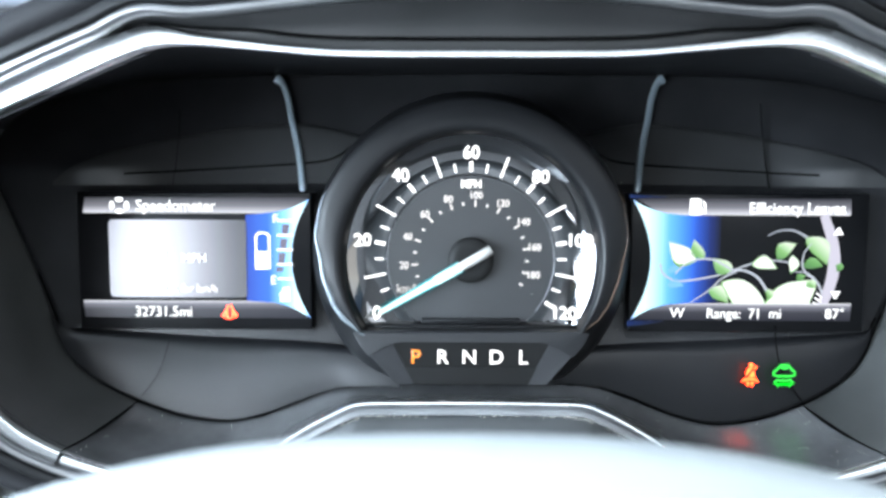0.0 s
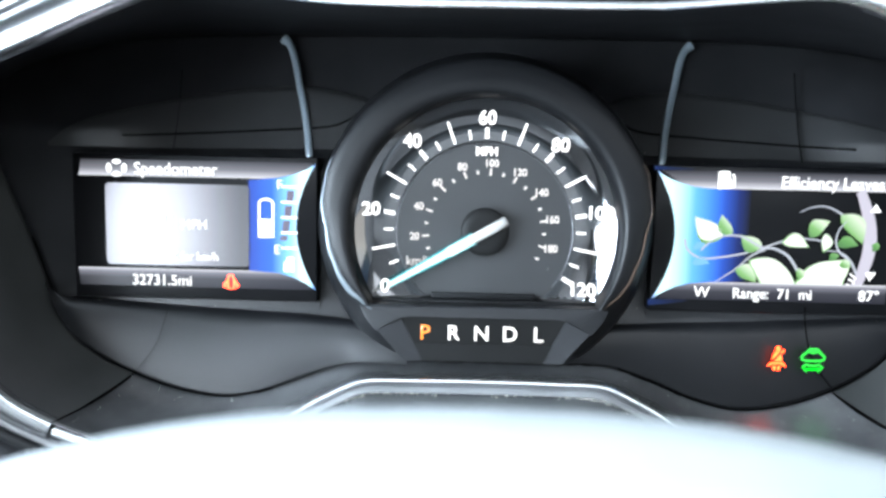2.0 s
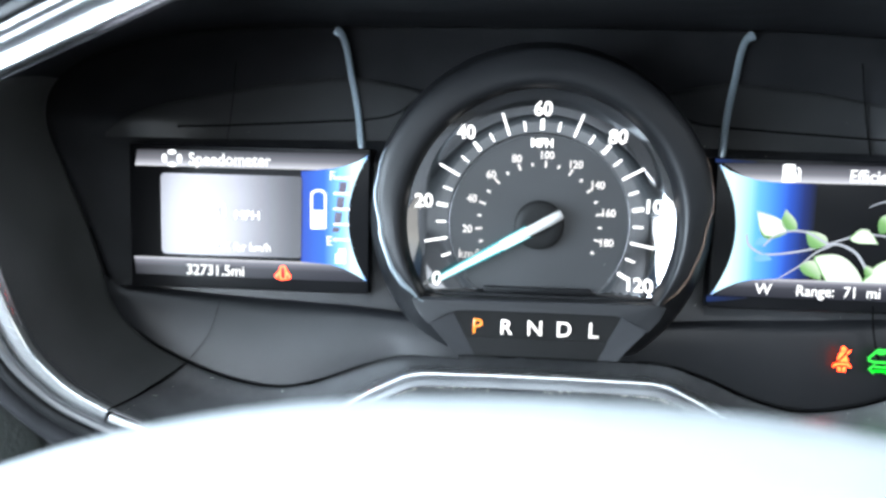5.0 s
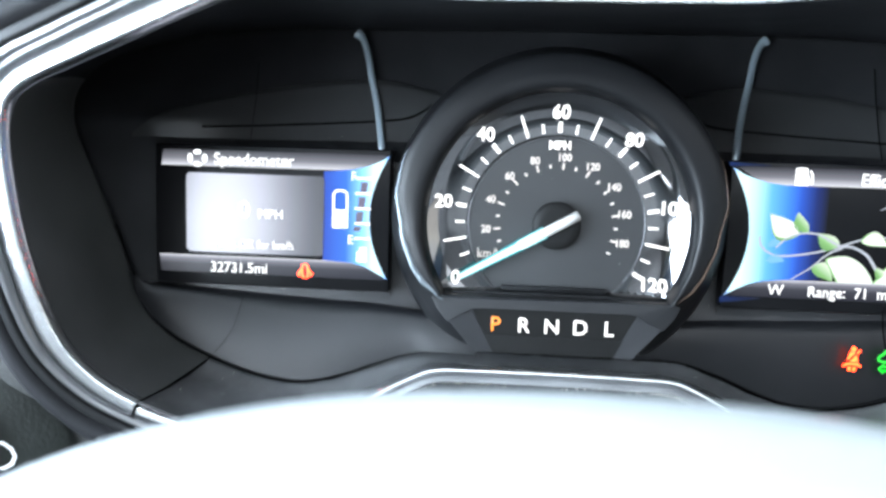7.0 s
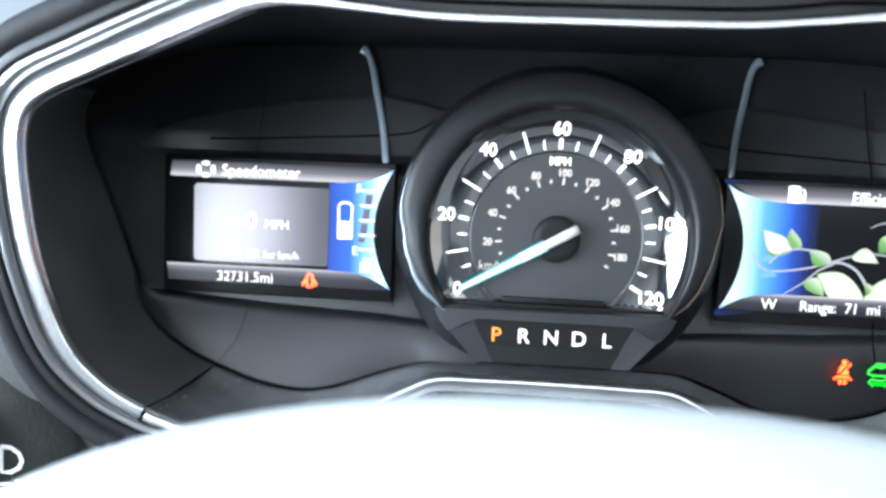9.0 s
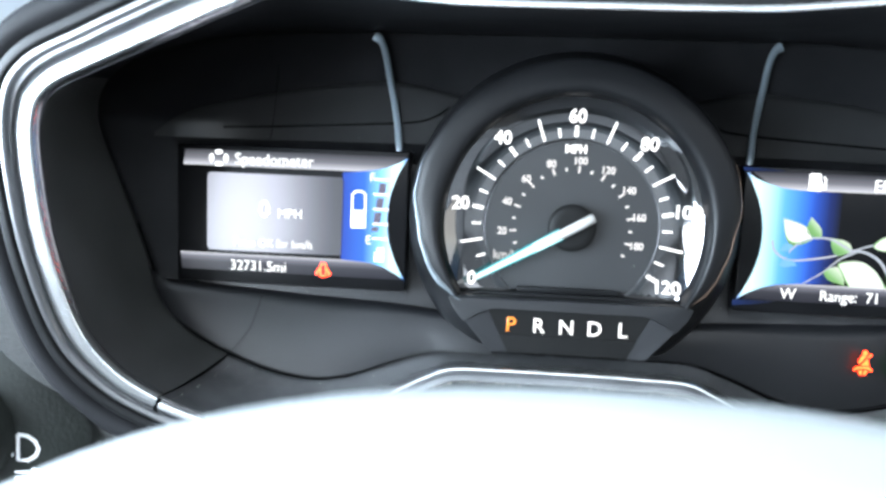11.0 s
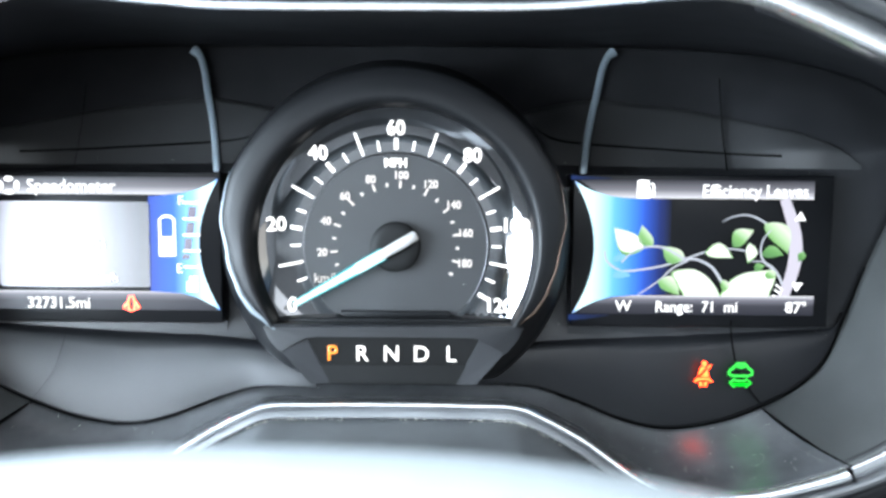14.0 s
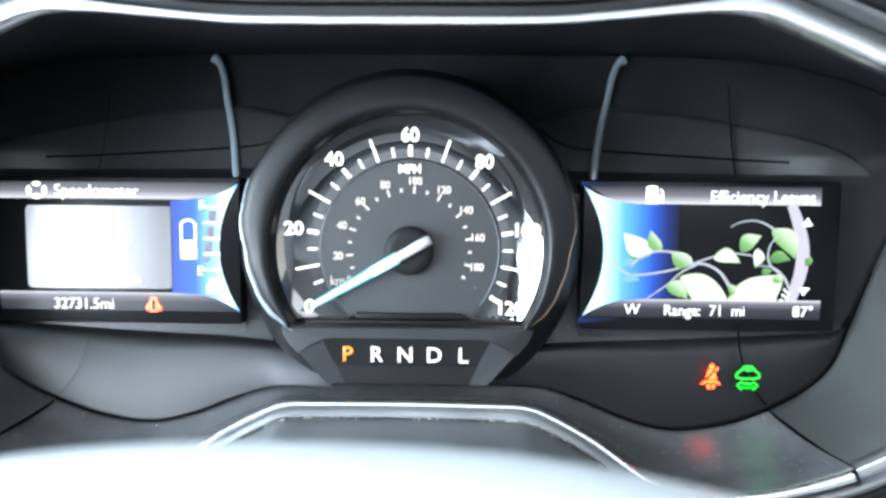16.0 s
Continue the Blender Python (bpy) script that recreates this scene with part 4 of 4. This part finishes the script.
# cursor pad symbol
part("pad_symbol", slab([(-.1555, .0218), (-.1520, .0218), (-.1520, .0242), (-.1555, .0242)], Y_S - .0004, .0002), G_BAR_T, ls, smooth=False)
for cx, cz, w, h in ((-.15375, .0256, .0018, .0010), (-.15375, .0204, .0018, .0010), (-.1570, .0230, .0011, .0019), (-.1505, .0230, .0011, .0019)):
    part("pad_arrow", slab([(cx + w * math.cos(t), cz + h * math.sin(t)) for t in [2 * math.pi * k / 10 for k in range(10)]], Y_S - .0004, .0002), G_TEXT, ls, smooth=False)
# battery symbol: a bright outline, half full
part("battery_outline", ribbon([(-.0941, -.0045), (-.0941, .0098), (-.0931, .0108), (-.0921, .0112), (-.0903, .0112), (-.0893, .0108), (-.0883, .0098), (-.0883, -.0045), (-.0941, -.0045)], .0009, Y_S - .0004), G_TEXT, ls, smooth=False)
part("battery_charge", slab([(-.0938, -.0042), (-.0886, -.0042), (-.0886, .0030), (-.0938, .0030)], Y_S - .0004, .0002), G_TEXT, ls, smooth=False)
# fuel scale
part("scale_text", text_bm("F", .0054, -.0855, .0172, Y_S - .0004), G_TEXT, ls)
part("scale_text", text_bm("E", .0054, -.0865, -.0098, Y_S - .0004), G_TEXT, ls)
G_CELL = glow("dark screen cell", (0.10, 0.07, 0.16), 1.0)
for k in range(4):
    z1, z0 = .0150 - k * .0063, .0150 - k * .0063 - .0046
    if k == 3:
        z0 = z1 - .0020
    x1 = -.0795 - .0009 * k + .0002
    part("scale_cell", slab([(x1 - .0034, z0), (x1 - .0006, z0), (x1, z1), (x1 - .0030, z1)], Y_S - .0004, .0002), G_CELL, ls, smooth=False)
for k in range(5):
    z = .0166 - k * .0064
    part("scale_mark", slab([(-.0848, z - .0004), (-.0780, z - .0004), (-.0780, z + .0004), (-.0848, z + .0004)], Y_S - .0005, .0002), G_TEXT, ls, smooth=False)
part("pump_symbol", slab([(-.0838, -.0190), (-.0838, -.0150), (-.0826, -.0146), (-.0826, -.0128), (-.0796, -.0128), (-.0796, -.0190)], Y_S - .0005, .0002), G_TEXT, ls, smooth=False)


def symbol(parent, shapes, y, material):
    for sh in shapes:
        part("symbol_piece", slab(sh, y, .0003), material, parent, smooth=False)


def ellipse(cx, cz, rx, rz, n=18):
    return [(cx + rx * math.cos(2 * math.pi * k / n), cz + rz * math.sin(2 * math.pi * k / n)) for k in range(n)]


# orange door symbol in the footer of the left screen
cx, cz = -.1062, -.0238
part("car_symbol", ribbon([(cx - .0012, cz - .0028), (cx - .0012, cz + .0010), (cx - .0008, cz + .0026), (cx + .0008, cz + .0026), (cx + .0012, cz + .0010), (cx + .0012, cz - .0028), (cx - .0012, cz - .0028)], .0007, Y_S - .0005), G_AMBER, ls, smooth=False)
for sgn in (1, -1):
    part("door_symbol", ribbon([(cx + sgn * .0012, cz + .0008), (cx + sgn * .0030, cz - .0016), (cx + sgn * .0024, cz - .0024)], .0008, Y_S - .0005), G_AMBER, ls, smooth=False)

# warning lights in the lower right panel
cx, cz, yy = .1232, -.0502, .0020
belt = thing("belt_warning_light", (cx, yy + .001, cz - .006), "orange lit seat belt symbol in the dark panel", "warning light")
symbol(belt, [ellipse(cx + .0002, cz + .0041, .0010, .0010), [(cx - .0011, cz + .0028), (cx + .0010, cz + .0028), (cx - .0016, cz - .0004), (cx - .0021, cz - .0004)], [(cx + .0015, cz + .0018), (cx + .0022, cz - .0012), (cx - .0010, cz - .0012)], [(cx - .0038, cz - .0032), (cx - .0024, cz - .0018), (cx + .0024, cz - .0018), (cx + .0038, cz - .0032), (cx + .0034, cz - .0035), (cx + .0018, cz - .0026), (cx - .0018, cz - .0026), (cx - .0034, cz - .0035)], [(cx - .0018, cz - .0034), (cx - .0004, cz - .0034), (cx - .0004, cz - .0052), (cx - .0012, cz - .0052)], [(cx + .0004, cz - .0034), (cx + .0018, cz - .0034), (cx + .0012, cz - .0052), (cx + .0004, cz - .0052)], [(cx + .0015, cz + .0026), (cx + .0026, cz + .0038), (cx + .0030, cz + .0034), (cx + .0019, cz + .0020)]], yy, G_AMBER)
cx = .1380
ready = thing("ready_light", (cx, yy + .001, cz - .006), "green lit car and arrow symbol in the dark panel", "warning light")
part("car_outline", ribbon([(cx - .0046, cz + .0012), (cx - .0030, cz + .0024), (cx - .0016, cz + .0042), (cx + .0016, cz + .0042), (cx + .0030, cz + .0024), (cx + .0046, cz + .0012), (cx + .0046, cz - .0002), (cx + .0026, cz - .0008), (cx - .0026, cz - .0008), (cx - .0046, cz - .0002), (cx - .0046, cz + .0012)], .0010, yy), G_GREEN, ready, smooth=False)
part("car_fill", slab(ellipse(cx, cz + .0030, .0018, .0008), yy, .0003), G_GREEN, ready, smooth=False)
part("arrow", ribbon([(cx - .0042, cz - .0036), (cx - .0022, cz - .0020), (cx - .0022, cz - .0028), (cx + .0022, cz - .0028), (cx + .0022, cz - .0020), (cx + .0042, cz - .0036), (cx + .0022, cz - .0054), (cx + .0022, cz - .0045), (cx - .0022, cz - .0045), (cx - .0022, cz - .0054), (cx - .0042, cz - .0036)], .0009, yy), G_GREEN, ready, smooth=False)

# ---------------------------------------------------------------- steering wheel
TILT = radians(4)
R_W, R_T = .178, .0150
top = Vector((-.0048, -.178, -.0156 - R_T))
down = Vector((0, -math.sin(TILT), -math.cos(TILT)))
hubc = top + down * R_W
axis_w = Vector((0, -math.cos(TILT), math.sin(TILT)))
wheel = thing("steering_wheel", tuple(hubc), "pale grey leather steering wheel in front of the gauges", "steering wheel")


def rim_at(a):
    """The rim's centre line: a circle flattened towards a rounded square, and the way outwards."""
    c, q = math.cos(a), math.sin(a)
    place = Vector((1, 0, 0)) * (.190 * math.copysign(abs(q) ** (2 / 2.3), q)) - down * (R_W * math.copysign(abs(c) ** (2 / 2.3), c))
    out = Vector((1, 0, 0)) * (math.copysign(abs(q) ** (2 * 1.3 / 2.3), q) / .190) - down * (math.copysign(abs(c) ** (2 * 1.3 / 2.3), c) / R_W)
    return place, out.normalized()


bm = bmesh.new()
rings = []
for k in range(160):
    place, rad = rim_at(2 * math.pi * k / 160)
    rings.append([hubc + place + rad * (R_T * math.cos(b)) + axis_w * (R_T * 1.1 * math.sin(b)) for b in [2 * math.pi * j / 24 for j in range(24)]])
rings.append(rings[0])
loft(bm, rings)
bmesh.ops.remove_doubles(bm, verts=bm.verts[:], dist=1e-6)
bmesh.ops.recalc_face_normals(bm, faces=bm.faces[:])
part("rim", bm, M_RIM, wheel)
bm = bmesh.new()
loft(bm, [[hubc - axis_w * dy + (Vector((1, 0, 0)) * math.cos(a) * 1.2 + down * math.sin(a)) * r for a in [2 * math.pi * k / 36 for k in range(36)]] for r, dy in ((.001, -.018), (.035, -.016), (.052, -.008), (.056, .010), (.050, .040), (.02, .06))])
bmesh.ops.recalc_face_normals(bm, faces=bm.faces[:])
part("hub", bm, M_COLUMN, wheel)
for dx, dn in ((1, .1), (-1, .1), (0, 1)):
    u = (Vector((dx, 0, 0)) + down * dn).normalized()
    part("spoke", tube([hubc + u * r + axis_w * -.004 for r in (.04, .09, .13, R_W)], [.024, .017, .014, .012], 10), M_COLUMN, wheel)

# ---------------------------------------------------------------- headlight switch
sw = thing("headlight_switch", (-.232, -.02, -.11), "black grained headlight switch panel with white symbols", "switch")
bm = slab([(p.x, p.y) for p in catmull([(-.186, -.092, 0), (-.192, -.076, 0), (-.204, -.060, 0), (-.216, -.040, 0), (-.240, -.024, 0), (-.280, -.030, 0), (-.288, -.085, 0), (-.272, -.120, 0), (-.225, -.126, 0), (-.197, -.112, 0)], 5)], -.036, .05)
bmesh.ops.bevel(bm, geom=[e for e in bm.edges if abs(e.verts[0].co.y - e.verts[1].co.y) < 1e-6], offset=.004, segments=3, affect="EDGES")
part("plate", bm, M_SWITCH, sw)
bm = bmesh.new()
kx, kz = -.243, -.092
loft(bm, [[Vector((kx + r * math.cos(a), y, kz + r * math.sin(a))) for a in [2 * math.pi * k / 36 for k in range(36)]] for r, y in ((.022, -.038), (.021, -.052), (.0195, -.055), (.001, -.055))])
bmesh.ops.recalc_face_normals(bm, faces=bm.faces[:])
part("knob", bm, M_SWITCH, sw)
P_WHITE = plastic("white print", (.75, .75, .75), .6, bump=0)
part("symbol", ribbon(ellipse(-.2430, -.0830, .0042, .0042, 20) + [(-.2388, -.0830)], .0012, -.0364), P_WHITE, sw, smooth=False)


def lamp_symbol(x, z, k):
    """A headlamp sign: a bowed lens with three beams at its side."""
    for n in range(3):
        part("symbol", ribbon([(x - .0095 * k, z - (.0034 - .0030 * n) * k), (x - .0018 * k, z - (.0028 - .0030 * n) * k)], .0013 * k, -.0364), P_WHITE, sw, smooth=False)
    lens = [(0, .0047), (.0036, .0045), (.0066, .0026), (.0077, 0), (.0066, -.0026), (.0036, -.0045), (0, -.0047), (0, .0047)]
    part("symbol", ribbon([(x + a * k, z + b * k) for a, b in lens], .0014 * k, -.0364), P_WHITE, sw, smooth=False)


lamp_symbol(-.2210, -.0978, 1.15)
lamp_symbol(-.2150, -.1105, .80)

# ---------------------------------------------------------------- plain cabin that closes the place
def wall(name, x0, x1, y0, y1, z0, z1, label):
    bm = box_bm(x0, x1, y0, y1, z0, z1)
    bmesh.ops.transform(bm, matrix=CABIN, verts=bm.verts[:])
    tagged(part(name, bm, M_CABIN, smooth=False), label, "cabin wall", kind="structure")


wall("roof", -.70, 1.15, -1.7, -.02, .56, .60, "plain grey cabin roof lining")
wall("floor", -.70, 1.15, -1.7, .85, -.80, -.75, "plain grey cabin floor")
wall("wall_rear", -.70, 1.15, -1.75, -1.7, -.80, .60, "plain grey rear of the cabin")
wall("wall_left", -.70, -.65, -1.7, .85, -.75, -.06, "plain grey driver door")
wall("wall_right", 1.10, 1.15, -1.7, .85, -.75, -.06, "plain grey passenger door")
wall("bulkhead", -.70, 1.15, .80, .85, -.75, .02, "plain grey bulkhead under the windscreen")
wall("pillar_left", -.70, -.65, -1.7, -1.38, -.06, .56, "plain grey door pillar")
wall("centre_pillar_left", -.70, -.65, -.86, -.80, -.06, .56, "plain grey centre pillar")
wall("pillar_right", 1.10, 1.15, -1.7, -.95, -.06, .56, "plain grey door pillar")

# dust and scratches on the sill, the ledges and the dial
rng = random.Random(11)
bm = bmesh.new()
for k in range(420):
    u = rng.random()
    if u < .62:
        f, t = rng.gauss(7.2, 1.6) * PER, rng.random() ** .8
        f = min(max(f, 3.6 * PER), SEAM - 2)
        if rng.random() < .2:
            f = -f
        p, q, o = at(T_RING, f), at(M_RING, f * (SEAM - SLIP) / SEAM), outward(T_RING, round(f) % NR)
        c = p.lerp(q, t) + o * (.014 * t * (1 - t) * (.5 + t)) - o * .0001
    elif u < .72:
        c = Vector((rng.choice((1, 1, -1)) * rng.uniform(.075, .175), .0043, -rng.uniform(.0322, .0345)))
    else:
        x, z = rng.uniform(-.17, .17), rng.uniform(-.035, .045)
        c = Vector((x, .0008 if math.hypot(x, z) < .035 else y_panel(z, x) - .0032, z))
    r = rng.uniform(.00003, .00009)
    m = Matrix.Translation(c) @ Matrix.Rotation(rng.uniform(0, 3), 4, "Y") @ Matrix.Diagonal((rng.choice((1, 1, 1, 3, 6)), .5, 1, 1))
    bmesh.ops.create_icosphere(bm, subdivisions=1, radius=r, matrix=m)
tagged(part("dust", bm, M_DUST), "pale dust specks on the sill and ledges", "dust", kind="stuff")
